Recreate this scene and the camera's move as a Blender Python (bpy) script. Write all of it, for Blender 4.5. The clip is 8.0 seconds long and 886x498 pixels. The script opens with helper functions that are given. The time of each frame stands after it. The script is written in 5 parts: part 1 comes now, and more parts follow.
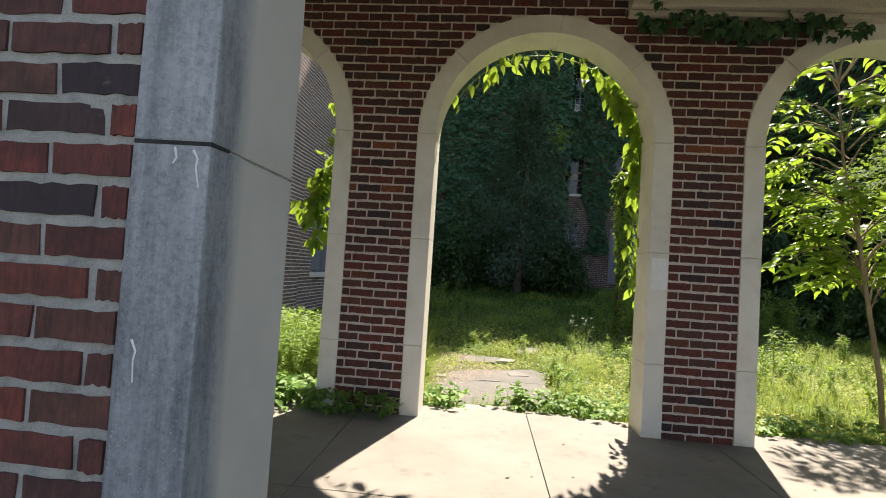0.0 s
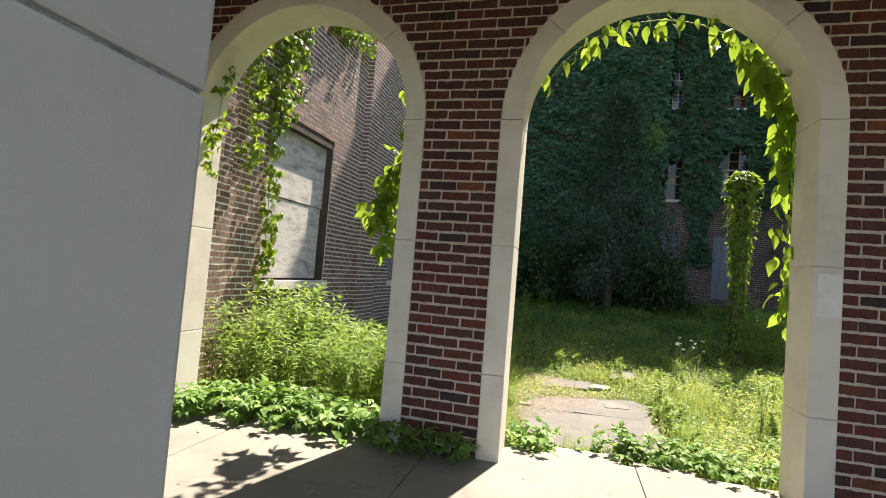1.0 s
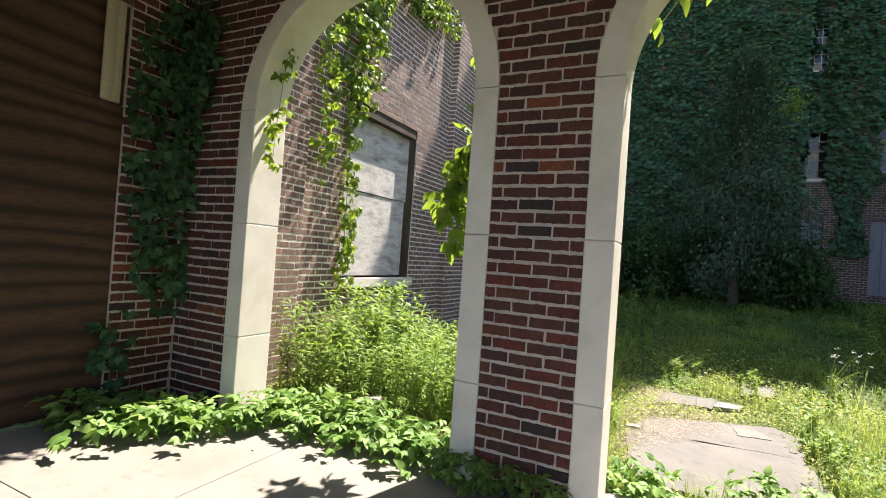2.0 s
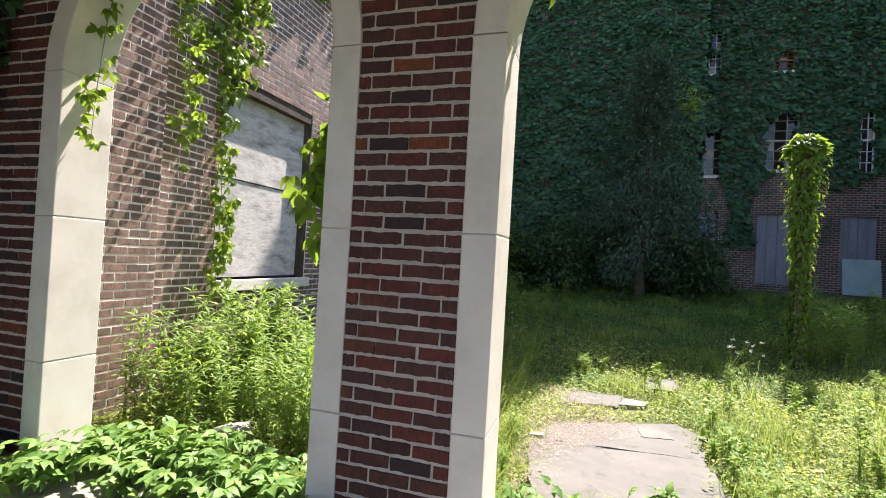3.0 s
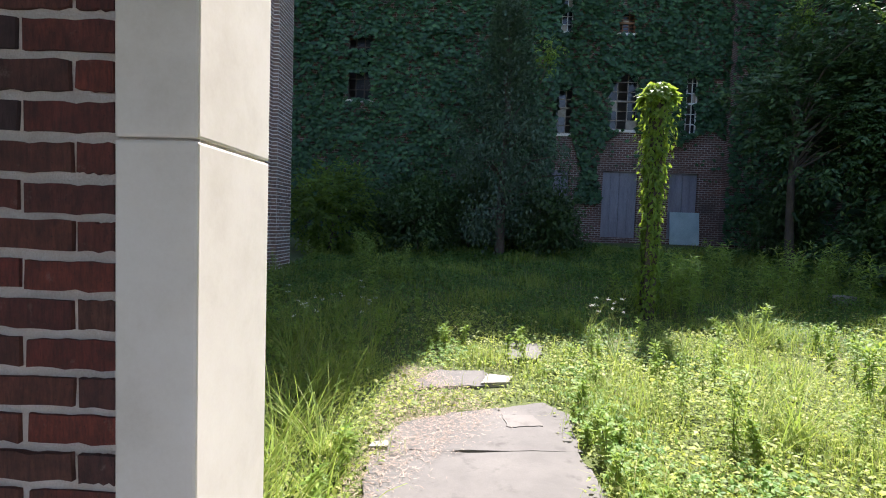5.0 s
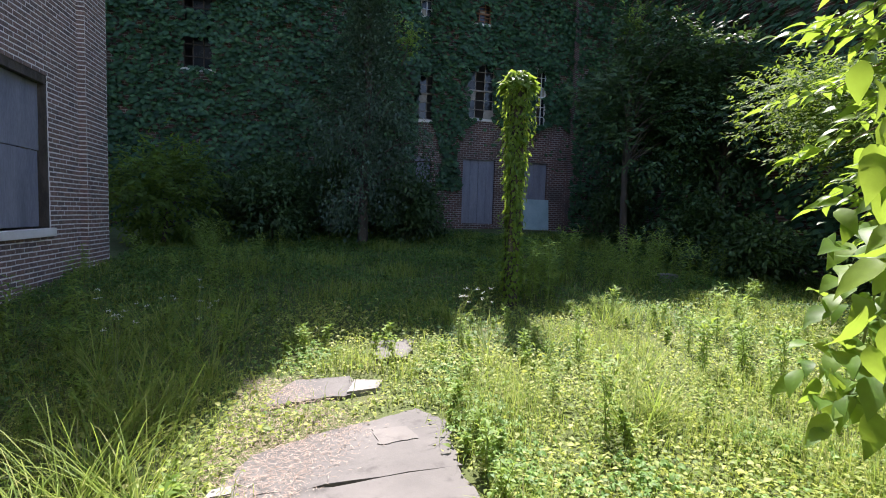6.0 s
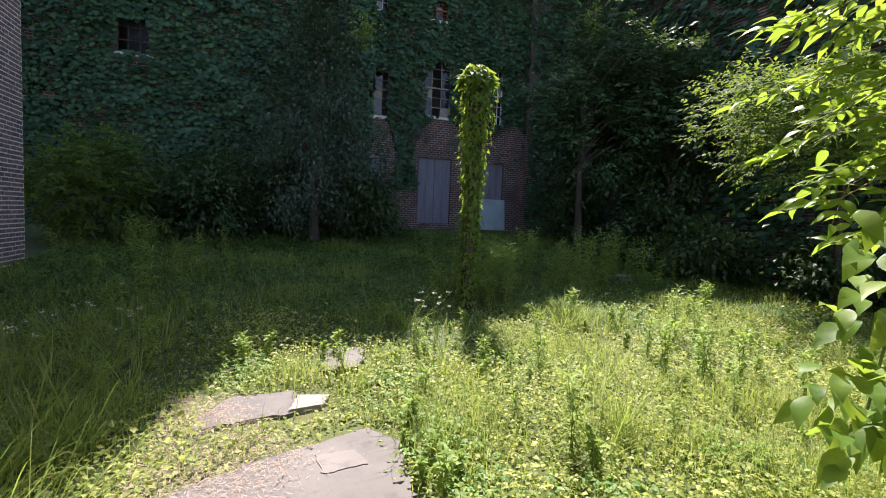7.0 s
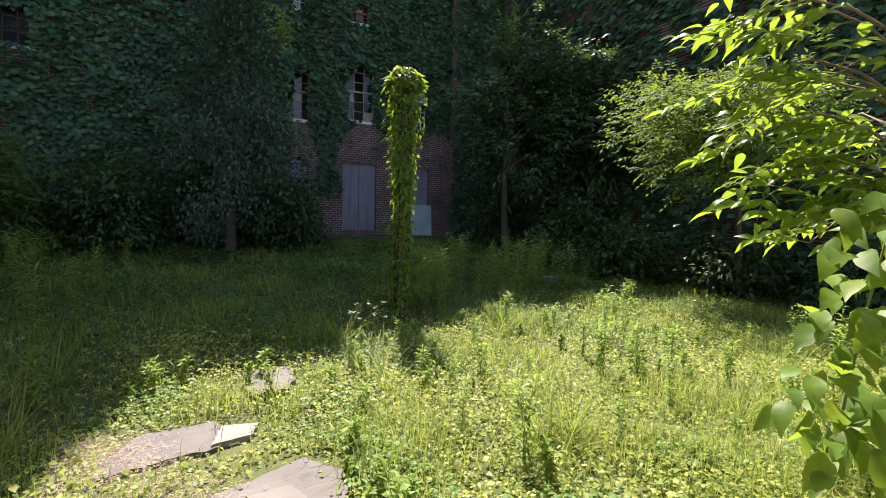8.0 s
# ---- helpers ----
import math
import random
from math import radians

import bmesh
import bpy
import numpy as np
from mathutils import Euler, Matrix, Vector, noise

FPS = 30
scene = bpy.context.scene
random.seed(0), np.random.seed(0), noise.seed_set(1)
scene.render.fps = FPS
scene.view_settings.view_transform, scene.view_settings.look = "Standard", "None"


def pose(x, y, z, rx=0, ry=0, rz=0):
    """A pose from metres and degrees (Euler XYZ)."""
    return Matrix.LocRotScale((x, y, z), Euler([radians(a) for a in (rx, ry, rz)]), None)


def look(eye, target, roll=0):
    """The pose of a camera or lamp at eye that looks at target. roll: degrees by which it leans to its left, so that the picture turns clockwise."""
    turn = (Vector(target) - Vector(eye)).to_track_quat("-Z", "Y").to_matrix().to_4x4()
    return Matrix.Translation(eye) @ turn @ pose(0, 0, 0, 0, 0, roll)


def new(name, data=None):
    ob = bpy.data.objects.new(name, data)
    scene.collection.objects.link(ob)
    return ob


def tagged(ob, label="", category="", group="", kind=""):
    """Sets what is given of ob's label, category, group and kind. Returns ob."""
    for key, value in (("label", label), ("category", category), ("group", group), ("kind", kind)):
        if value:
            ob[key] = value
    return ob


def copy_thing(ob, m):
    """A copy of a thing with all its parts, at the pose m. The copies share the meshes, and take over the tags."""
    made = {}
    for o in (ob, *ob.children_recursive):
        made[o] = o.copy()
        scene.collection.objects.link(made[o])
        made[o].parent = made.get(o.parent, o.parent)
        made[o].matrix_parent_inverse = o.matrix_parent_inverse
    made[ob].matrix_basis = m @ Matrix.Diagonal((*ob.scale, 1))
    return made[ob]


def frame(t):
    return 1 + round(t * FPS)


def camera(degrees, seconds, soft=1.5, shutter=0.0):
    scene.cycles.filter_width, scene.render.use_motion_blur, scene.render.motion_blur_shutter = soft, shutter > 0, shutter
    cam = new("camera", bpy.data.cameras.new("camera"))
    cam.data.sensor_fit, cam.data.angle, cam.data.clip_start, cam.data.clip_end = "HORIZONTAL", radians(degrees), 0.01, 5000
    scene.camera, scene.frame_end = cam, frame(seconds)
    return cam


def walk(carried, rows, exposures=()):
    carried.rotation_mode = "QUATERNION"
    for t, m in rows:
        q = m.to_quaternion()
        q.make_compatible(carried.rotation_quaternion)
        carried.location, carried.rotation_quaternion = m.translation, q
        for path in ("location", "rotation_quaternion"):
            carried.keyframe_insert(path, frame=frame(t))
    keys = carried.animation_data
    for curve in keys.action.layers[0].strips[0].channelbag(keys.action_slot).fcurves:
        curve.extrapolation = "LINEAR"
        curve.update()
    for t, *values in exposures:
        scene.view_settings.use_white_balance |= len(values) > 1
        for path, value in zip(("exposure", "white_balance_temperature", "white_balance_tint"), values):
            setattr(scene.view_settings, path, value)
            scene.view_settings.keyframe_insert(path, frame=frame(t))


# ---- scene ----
cam = camera(84.7, 8.0, soft=1.0)
PATH = [
    (0, (0.351, 0.105, 1.264), (0.175, 2.096, 1.343), 3.7),
    (0.5, (0.247, 0.468, 1.288), (-0.152, 2.425, 1.39), 4.4),
    (1, (0.24, 0.797, 1.292), (-0.262, 2.731, 1.383), 4.6),
    (1.2, (0.251, 0.94, 1.307), (-0.365, 2.841, 1.379), 4.4),
    (2.3, (0.18, 1.638, 1.361), (-0.719, 3.424, 1.387), 4.1),
    (2.5, (0.186, 1.764, 1.36), (-0.644, 3.584, 1.383), 3.9),
    (3, (0.291, 2.096, 1.395), (-0.311, 4.003, 1.424), 3.3),
    (3.5, (0.34, 2.358, 1.386), (-0.074, 4.314, 1.416), 2.9),
    (4, (0.315, 2.691, 1.4), (0.084, 4.678, 1.407), 2.4),
    (5.3, (0.362, 3.522, 1.356), (0.448, 5.516, 1.226), 2.2),
    (5.5, (0.341, 3.64, 1.371), (0.577, 5.621, 1.232), 2.5),
    (6, (0.371, 3.829, 1.386), (0.865, 5.762, 1.243), 1.8),
    (6.5, (0.45, 4.01, 1.389), (1.047, 5.914, 1.251), 2.1),
    (7, (0.467, 4.154, 1.383), (1.135, 6.034, 1.244), 2.4),
    (7.5, (0.438, 4.309, 1.379), (1.279, 6.12, 1.261), 2.0),
    (8, (0.44, 4.387, 1.381), (1.39, 6.143, 1.275), 1.3),
]
EXPOSURES = [(0.0, 1.45, 7300, 13), (1.0, 1.6, 7300, 13), (2.5, 1.75, 6700, 17), (4.0, 1.76, 6550, 19), (5.5, 1.6, 6250, 20), (7.0, 1.53, 6600, 24), (8.0, 1.52, 6900, 24)]
walk(cam, [(t, look(eye, target, roll)) for t, eye, target, roll in PATH], EXPOSURES)

# ---- world, sun ----
SUN_AZ, SUN_EL = 16.5, 58.0
world = bpy.data.worlds.new("sky_world")
scene.world = world
world.use_nodes = True
wn = world.node_tree
sky = wn.nodes.new("ShaderNodeTexSky")
sky.sky_type = "NISHITA"
sky.sun_disc = False
sky.sun_elevation = radians(SUN_EL)
sky.sun_rotation = radians(SUN_AZ)
sky.air_density, sky.dust_density = 1.0, 0.6
wn.nodes["Background"].inputs["Strength"].default_value = 0.12
wn.links.new(sky.outputs["Color"], wn.nodes["Background"].inputs["Color"])
sun_dir = Vector((math.sin(radians(SUN_AZ)) * math.cos(radians(SUN_EL)), math.cos(radians(SUN_AZ)) * math.cos(radians(SUN_EL)), math.sin(radians(SUN_EL))))
lamp = bpy.data.lights.new("sun", "SUN")
lamp.energy, lamp.angle, lamp.color = 5.0, radians(0.6), (1.0, 0.95, 0.87)
sun = new("sun", lamp)
sun.matrix_world = look(sun_dir * 60, (0, 0, 0))

rng = np.random.default_rng(7)


# ---- materials ----
def nodes_of(name):
    m = bpy.data.materials.new(name)
    m.use_nodes = True
    t = m.node_tree
    return m, t, t.nodes["Principled BSDF"]


def add(t, kind, **inputs):
    n = t.nodes.new(kind)
    for k, v in inputs.items():
        n.inputs[k.replace("_", " ")].default_value = v
    return n


def ramp(t, fac, stops):
    r = t.nodes.new("ShaderNodeValToRGB")
    e = r.color_ramp.elements
    while len(e) < len(stops):
        e.new(0.5)
    for el, (p, c) in zip(e, stops):
        el.position, el.color = p, (*c, 1)
    t.links.new(fac, r.inputs["Fac"])
    return r.outputs["Color"]


def coords(t):
    return t.nodes.new("ShaderNodeNewGeometry").outputs["Position"]


def noise_tex(t, scale, detail=4, rough=0.6, stretch=None, vec=None):
    vec = vec or coords(t)
    if stretch:
        mp = t.nodes.new("ShaderNodeMapping")
        mp.inputs["Scale"].default_value = stretch
        t.links.new(vec, mp.inputs["Vector"])
        vec = mp.outputs["Vector"]
    n = t.nodes.new("ShaderNodeTexNoise")
    n.inputs["Scale"].default_value, n.inputs["Detail"].default_value, n.inputs["Roughness"].default_value = scale, detail, rough
    t.links.new(vec, n.inputs["Vector"])
    return n.outputs["Fac"]


def mixc(t, fac, a, b, mode="MIX"):
    m = t.nodes.new("ShaderNodeMix")
    m.data_type, m.blend_type = "RGBA", mode
    for sock, v in ((m.inputs[0], fac), (m.inputs[6], a), (m.inputs[7], b)):
        if isinstance(v, (int, float)):
            sock.default_value = v
        elif isinstance(v, tuple):
            sock.default_value = (*v, 1)
        else:
            t.links.new(v, sock)
    return m.outputs[2]


def bump(t, bsdf, height, strength=0.3, dist=0.01):
    b = add(t, "ShaderNodeBump", Strength=strength, Distance=dist)
    t.links.new(height, b.inputs["Height"])
    t.links.new(b.outputs["Normal"], bsdf.inputs["Normal"])


def span(t, fac, a, b):
    r = t.nodes.new("ShaderNodeMapRange")
    r.inputs["From Min"].default_value, r.inputs["From Max"].default_value = a, b
    t.links.new(fac, r.inputs["Value"])
    return r.outputs["Result"]


def mat_brick(name, joined, stops, relief=0.7):
    m, t, p = nodes_of(name)
    if joined:
        rnd = t.nodes.new("ShaderNodeNewGeometry").outputs["Random Per Island"]
    else:
        rnd = t.nodes.new("ShaderNodeObjectInfo").outputs["Random"]
    base = ramp(t, rnd, stops)
    streak = noise_tex(t, 110, 6, 0.75, (1, 1, 0.16))
    c = mixc(t, span(t, streak, 0.42, 0.72), base, mixc(t, 0.72, base, (0.012, 0.009, 0.01)))
    patchy = noise_tex(t, 16, 5, 0.7)
    c = mixc(t, span(t, patchy, 0.38, 0.7), c, mixc(t, 0.6, c, (0.02, 0.014, 0.014)))
    pits = noise_tex(t, 190, 3, 0.8)
    c = mixc(t, span(t, pits, 0.6, 0.72), c, (0.02, 0.014, 0.013))
    chalk = noise_tex(t, 26, 6, 0.75)
    c = mixc(t, span(t, chalk, 0.62, 0.98), c, (0.3, 0.24, 0.21))
    t.links.new(c, p.inputs["Base Color"])
    p.inputs["Roughness"].default_value = 0.85
    bump(t, p, streak, relief, 0.005)
    return m


RED = [(0.0, (0.088, 0.031, 0.029)), (0.14, (0.177, 0.038, 0.030)), (0.28, (0.100, 0.040, 0.036)), (0.42, (0.212, 0.045, 0.031)), (0.56, (0.124, 0.053, 0.040)),
       (0.7, (0.153, 0.042, 0.034)), (0.82, (0.083, 0.040, 0.038)), (0.91, (0.041, 0.028, 0.034)), (1.0, (0.319, 0.088, 0.034))]
BROWN = [(0.0, (0.32, 0.21, 0.165)), (0.25, (0.40, 0.25, 0.195)), (0.5, (0.27, 0.19, 0.155)), (0.75, (0.35, 0.205, 0.16)), (1.0, (0.2, 0.15, 0.13))]
brick_piece = mat_brick("red_brick", False, RED)
brick_joined = mat_brick("red_brick_wall", True, RED)
brown_piece = mat_brick("brown_brick", False, BROWN, 0.08)
brown_joined = mat_brick("brown_brick_wall", True, BROWN, 0.08)


def mat_plain(name, stops, scale, rough=0.85, fine=120, fine_amount=0.4, dist=0.004, stretch=None, metal=0.0, grain=0.35):
    m, t, p = nodes_of(name)
    c = ramp(t, noise_tex(t, scale, 6, 0.65, stretch), stops)
    g = noise_tex(t, fine, 4, 0.7, stretch)
    c = mixc(t, grain, c, ramp(t, g, [(0.3, (0.25, 0.25, 0.25)), (0.7, (0.75, 0.75, 0.75))]), "OVERLAY")
    t.links.new(c, p.inputs["Base Color"])
    p.inputs["Roughness"].default_value, p.inputs["Metallic"].default_value = rough, metal
    bump(t, p, g, fine_amount, dist)
    return m


old_mortar = mat_plain("grimy_mortar", [(0.2, (0.2, 0.195, 0.185)), (0.45, (0.46, 0.45, 0.43)), (0.75, (0.64, 0.63, 0.60))], 22, 0.95, 260, 1.0, 0.01)
mortar = mat_plain("mortar", [(0.3, (0.58, 0.50, 0.44)), (0.7, (0.75, 0.67, 0.60))], 12, 0.95, 220, 0.9, 0.006)
wing_mortar = mat_plain("wing_mortar", [(0.3, (0.72, 0.67, 0.61)), (0.7, (0.86, 0.81, 0.75))], 12, 0.95, 220, 0.1, 0.002)
limestone = mat_plain("limestone", [(0.25, (0.59, 0.545, 0.47)), (0.5, (0.73, 0.69, 0.625)), (0.75, (0.8, 0.765, 0.705))], 2.6, 0.8, 140, 0.05, 0.002, grain=0.1)


def mat_weathered():
    # the outer half of the near jamb is blackened by rain, the sheltered half is clean
    m, t, p = nodes_of("weathered_limestone")
    pos = coords(t)
    sep = t.nodes.new("ShaderNodeSeparateXYZ")
    t.links.new(pos, sep.inputs[0])
    wob = noise_tex(t, 5, 4, 0.6)
    ad = t.nodes.new("ShaderNodeMath")
    ad.operation = "MULTIPLY_ADD"
    ad.inputs[1].default_value = -0.03
    t.links.new(wob, ad.inputs[0])
    t.links.new(sep.outputs["Y"], ad.inputs[2])
    soot = span(t, ad.outputs[0], 0.945, 0.895)
    streak = noise_tex(t, 14, 6, 0.7, (1, 1, 0.12))
    dark = ramp(t, streak, [(0.3, (0.085, 0.09, 0.105)), (0.5, (0.22, 0.23, 0.25)), (0.72, (0.36, 0.37, 0.39))])
    dark = mixc(t, span(t, noise_tex(t, 75, 6, 0.8), 0.45, 0.7), dark, mixc(t, 0.5, dark, (0.02, 0.022, 0.028)))
    dark = mixc(t, span(t, noise_tex(t, 210, 3, 0.8), 0.6, 0.74), dark, (0.42, 0.43, 0.44))
    dark = mixc(t, span(t, noise_tex(t, 3.5, 5, 0.7), 0.5, 0.75), dark, mixc(t, 0.35, dark, (0.44, 0.45, 0.47)))
    clean = ramp(t, noise_tex(t, 2.5, 5, 0.6), [(0.3, (0.47, 0.44, 0.40)), (0.7, (0.57, 0.54, 0.49))])
    t.links.new(mixc(t, soot, clean, dark), p.inputs["Base Color"])
    p.inputs["Roughness"].default_value = 0.85
    bump(t, p, noise_tex(t, 130, 5, 0.7), 0.35, 0.004)
    return m


weathered = mat_weathered()
gap_dark = mat_plain("gap_dark", [(0.3, (0.012, 0.012, 0.013)), (0.7, (0.035, 0.035, 0.037))], 20, 0.95, 120, 0.5, 0.003)


def mat_concrete(name, a, b, stain):
    m, t, p = nodes_of(name)
    c = ramp(t, noise_tex(t, 1.6, 7, 0.65), [(0.3, a), (0.7, b)])
    c = mixc(t, span(t, noise_tex(t, 5.0, 5, 0.7), 0.56, 0.75), c, stain)
    c = mixc(t, 0.3, c, ramp(t, noise_tex(t, 240, 3, 0.8), [(0.35, (0.3, 0.3, 0.3)), (0.65, (0.7, 0.7, 0.7))]), "OVERLAY")
    t.links.new(c, p.inputs["Base Color"])
    p.inputs["Roughness"].default_value = 0.8
    bump(t, p, noise_tex(t, 60, 6, 0.75), 0.3, 0.005)
    return m


concrete = mat_concrete("porch_concrete", (0.19, 0.175, 0.153), (0.262, 0.243, 0.215), (0.142, 0.13, 0.108))
old_slab = mat_concrete("old_path_concrete", (0.085, 0.081, 0.074), (0.15, 0.142, 0.128), (0.06, 0.056, 0.05))
pale_stone = mat_concrete("pale_rubble", (0.2, 0.188, 0.168), (0.29, 0.275, 0.25), (0.15, 0.142, 0.125))
patch_stone = mat_concrete("pale_slab_patch", (0.12, 0.113, 0.1), (0.18, 0.168, 0.15), (0.09, 0.083, 0.073))
plaster = mat_plain("plaster", [(0.3, (0.46, 0.41, 0.33)), (0.7, (0.56, 0.51, 0.42))], 1.5, 0.85, 60, 0.2, 0.003)
soil = mat_plain("soil", [(0.3, (0.06, 0.085, 0.022)), (0.55, (0.09, 0.115, 0.03)), (0.75, (0.14, 0.13, 0.06))], 1.3, 0.95, 60, 0.8, 0.02)


def mat_wood(name, a, b, dark, axis, rings=9.0):
    m, t, p = nodes_of(name)
    pos = coords(t)
    mp = t.nodes.new("ShaderNodeMapping")
    mp.inputs["Scale"].default_value = axis
    t.links.new(pos, mp.inputs["Vector"])
    w = t.nodes.new("ShaderNodeTexWave")
    w.wave_type, w.bands_direction = "BANDS", "Z"
    for k, v in (("Scale", rings), ("Distortion", 9.0), ("Detail", 3.0), ("Detail Scale", 0.8)):
        w.inputs[k].default_value = v
    t.links.new(mp.outputs["Vector"], w.inputs["Vector"])
    c = ramp(t, w.outputs["Fac"], [(0.0, dark), (0.35, a), (1.0, b)])
    g = noise_tex(t, 30, 6, 0.7, axis)
    c = mixc(t, span(t, g, 0.45, 0.8), c, dark)
    t.links.new(c, p.inputs["Base Color"])
    p.inputs["Roughness"].default_value = 0.75
    bump(t, p, g, 0.3, 0.003)
    return m


plywood_warm = mat_wood("brown_plywood", (0.075, 0.036, 0.02), (0.11, 0.056, 0.03), (0.03, 0.015, 0.009), (1, 0.35, 1.6), 1.3)
plywood_grey = mat_plain("weathered_plywood", [(0.3, (0.22, 0.205, 0.2)), (0.42, (0.46, 0.44, 0.425)), (0.56, (0.64, 0.62, 0.6)), (0.7, (0.42, 0.385, 0.36))], 7, 0.8, 40, 0.5, 0.006, (1, 0.35, 1.2))
board_grey = mat_plain("grey_boarding", [(0.3, (0.17, 0.17, 0.20)), (0.7, (0.27, 0.27, 0.31))], 3, 0.8, 50, 0.3, 0.004, (1, 1, 0.2))
cream_paint = mat_plain("cream_paint", [(0.3, (0.42, 0.37, 0.26)), (0.7, (0.52, 0.46, 0.34))], 5, 0.6, 80, 0.3, 0.003)
white_paint = mat_plain("white_paint", [(0.3, (0.60, 0.60, 0.60)), (0.7, (0.78, 0.78, 0.77))], 5, 0.5, 90, 0.2, 0.002)
blue_panel = mat_plain("pale_blue_sheet", [(0.3, (0.30, 0.42, 0.44)), (0.7, (0.45, 0.58, 0.58))], 2, 0.5, 60, 0.2, 0.002)
rust = mat_plain("rusty_metal", [(0.3, (0.16, 0.07, 0.035)), (0.7, (0.28, 0.14, 0.07))], 8, 0.8, 90, 0.4, 0.003)
bark = mat_plain("bark", [(0.3, (0.045, 0.036, 0.028)), (0.7, (0.11, 0.09, 0.07))], 9, 0.95, 70, 0.9, 0.01, (1, 1, 0.25))
young_bark = mat_plain("young_bark", [(0.3, (0.16, 0.125, 0.085)), (0.7, (0.30, 0.24, 0.17))], 12, 0.85, 90, 0.5, 0.004, (1, 1, 0.3))
stem_green = mat_plain("green_stem", [(0.3, (0.14, 0.19, 0.055)), (0.7, (0.22, 0.27, 0.09))], 20, 0.7, 100, 0.2, 0.002)
straw = mat_plain("dry_straw", [(0.3, (0.2, 0.14, 0.105)), (0.5, (0.34, 0.26, 0.2)), (0.7, (0.52, 0.43, 0.34))], 30, 0.9, 150, 0.4, 0.003)
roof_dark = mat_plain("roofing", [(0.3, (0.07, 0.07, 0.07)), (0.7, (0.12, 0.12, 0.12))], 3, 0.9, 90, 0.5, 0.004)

m, t, p = nodes_of("dark_window_glass")
p.inputs["Base Color"].default_value = (0.015, 0.018, 0.02, 1)
p.inputs["Roughness"].default_value = 0.12
t.links.new(ramp(t, noise_tex(t, 3, 3), [(0.4, (0.1, 0.1, 0.1)), (0.7, (0.35, 0.35, 0.35))]), p.inputs["Roughness"])
dark_glass = m


def mat_far_brick():
    m, t, p = nodes_of("far_brick")
    b = t.nodes.new("ShaderNodeTexBrick")
    mp = t.nodes.new("ShaderNodeMapping")
    mp.inputs["Rotation"].default_value = (radians(-90), 0, 0)
    t.links.new(coords(t), mp.inputs["Vector"])
    t.links.new(mp.outputs["Vector"], b.inputs["Vector"])
    b.inputs["Color1"].default_value, b.inputs["Color2"].default_value = (0.15, 0.065, 0.05, 1), (0.095, 0.05, 0.044, 1)
    b.inputs["Mortar"].default_value = (0.40, 0.36, 0.32, 1)
    for k, v in (("Scale", 1.0), ("Brick Width", 0.23), ("Row Height", 0.084), ("Mortar Size", 0.011), ("Mortar Smooth", 0.3), ("Bias", 0.0)):
        b.inputs[k].default_value = v
    c = mixc(t, span(t, noise_tex(t, 1.1, 5), 0.4, 0.8), b.outputs["Color"], (0.06, 0.05, 0.045))
    t.links.new(c, p.inputs["Base Color"])
    p.inputs["Roughness"].default_value = 0.9
    bump(t, p, b.outputs["Fac"], -0.4, 0.01)
    return m


far_brick = mat_far_brick()


def mat_leaf(name, stops, through_col, amount=0.45, rough=0.45):
    m, t, p = nodes_of(name)
    rnd = t.nodes.new("ShaderNodeNewGeometry").outputs["Random Per Island"]
    c = ramp(t, rnd, stops)
    c = mixc(t, 0.45, c, ramp(t, noise_tex(t, 35, 4), [(0.3, (0.3, 0.3, 0.3)), (0.7, (0.7, 0.7, 0.7))]), "OVERLAY")
    t.links.new(c, p.inputs["Base Color"])
    p.inputs["Roughness"].default_value, p.inputs["Specular IOR Level"].default_value = rough, 0.35
    tr = t.nodes.new("ShaderNodeBsdfTranslucent")
    t.links.new(mixc(t, 0.5, c, through_col), tr.inputs["Color"])
    mx = t.nodes.new("ShaderNodeMixShader")
    mx.inputs[0].default_value = amount
    out = t.nodes["Material Output"]
    t.links.new(p.outputs[0], mx.inputs[1])
    t.links.new(tr.outputs[0], mx.inputs[2])
    t.links.new(mx.outputs[0], out.inputs["Surface"])
    return m


leaf_vine = mat_leaf("creeper_leaf", [(0.0, (0.06, 0.13, 0.02)), (0.5, (0.12, 0.21, 0.028)), (1.0, (0.2, 0.29, 0.045))], (0.46, 0.62, 0.06), 0.48)
leaf_near = mat_leaf("glossy_creeper_leaf", [(0.0, (0.06, 0.14, 0.022)), (0.5, (0.11, 0.21, 0.03)), (1.0, (0.19, 0.29, 0.045))], (0.5, 0.68, 0.06), 0.5, 0.5)
leaf_floor = mat_leaf("floor_creeper_leaf", [(0.0, (0.085, 0.18, 0.04)), (0.5, (0.145, 0.265, 0.06)), (1.0, (0.23, 0.36, 0.1))], (0.36, 0.55, 0.08), 0.3, 0.55)
leaf_dark = mat_leaf("ivy_leaf", [(0.0, (0.018, 0.055, 0.024)), (0.6, (0.036, 0.1, 0.042)), (1.0, (0.075, 0.165, 0.06))], (0.12, 0.25, 0.05), 0.16, 0.5)
leaf_tree = mat_leaf("tree_leaf", [(0.0, (0.026, 0.06, 0.02)), (0.6, (0.045, 0.095, 0.03)), (1.0, (0.075, 0.14, 0.042))], (0.2, 0.34, 0.05), 0.2, 0.55)
leaf_dusty = mat_leaf("dusty_tree_leaf", [(0.0, (0.03, 0.06, 0.034)), (0.6, (0.055, 0.1, 0.06)), (1.0, (0.1, 0.155, 0.095))], (0.2, 0.34, 0.08), 0.2, 0.5)
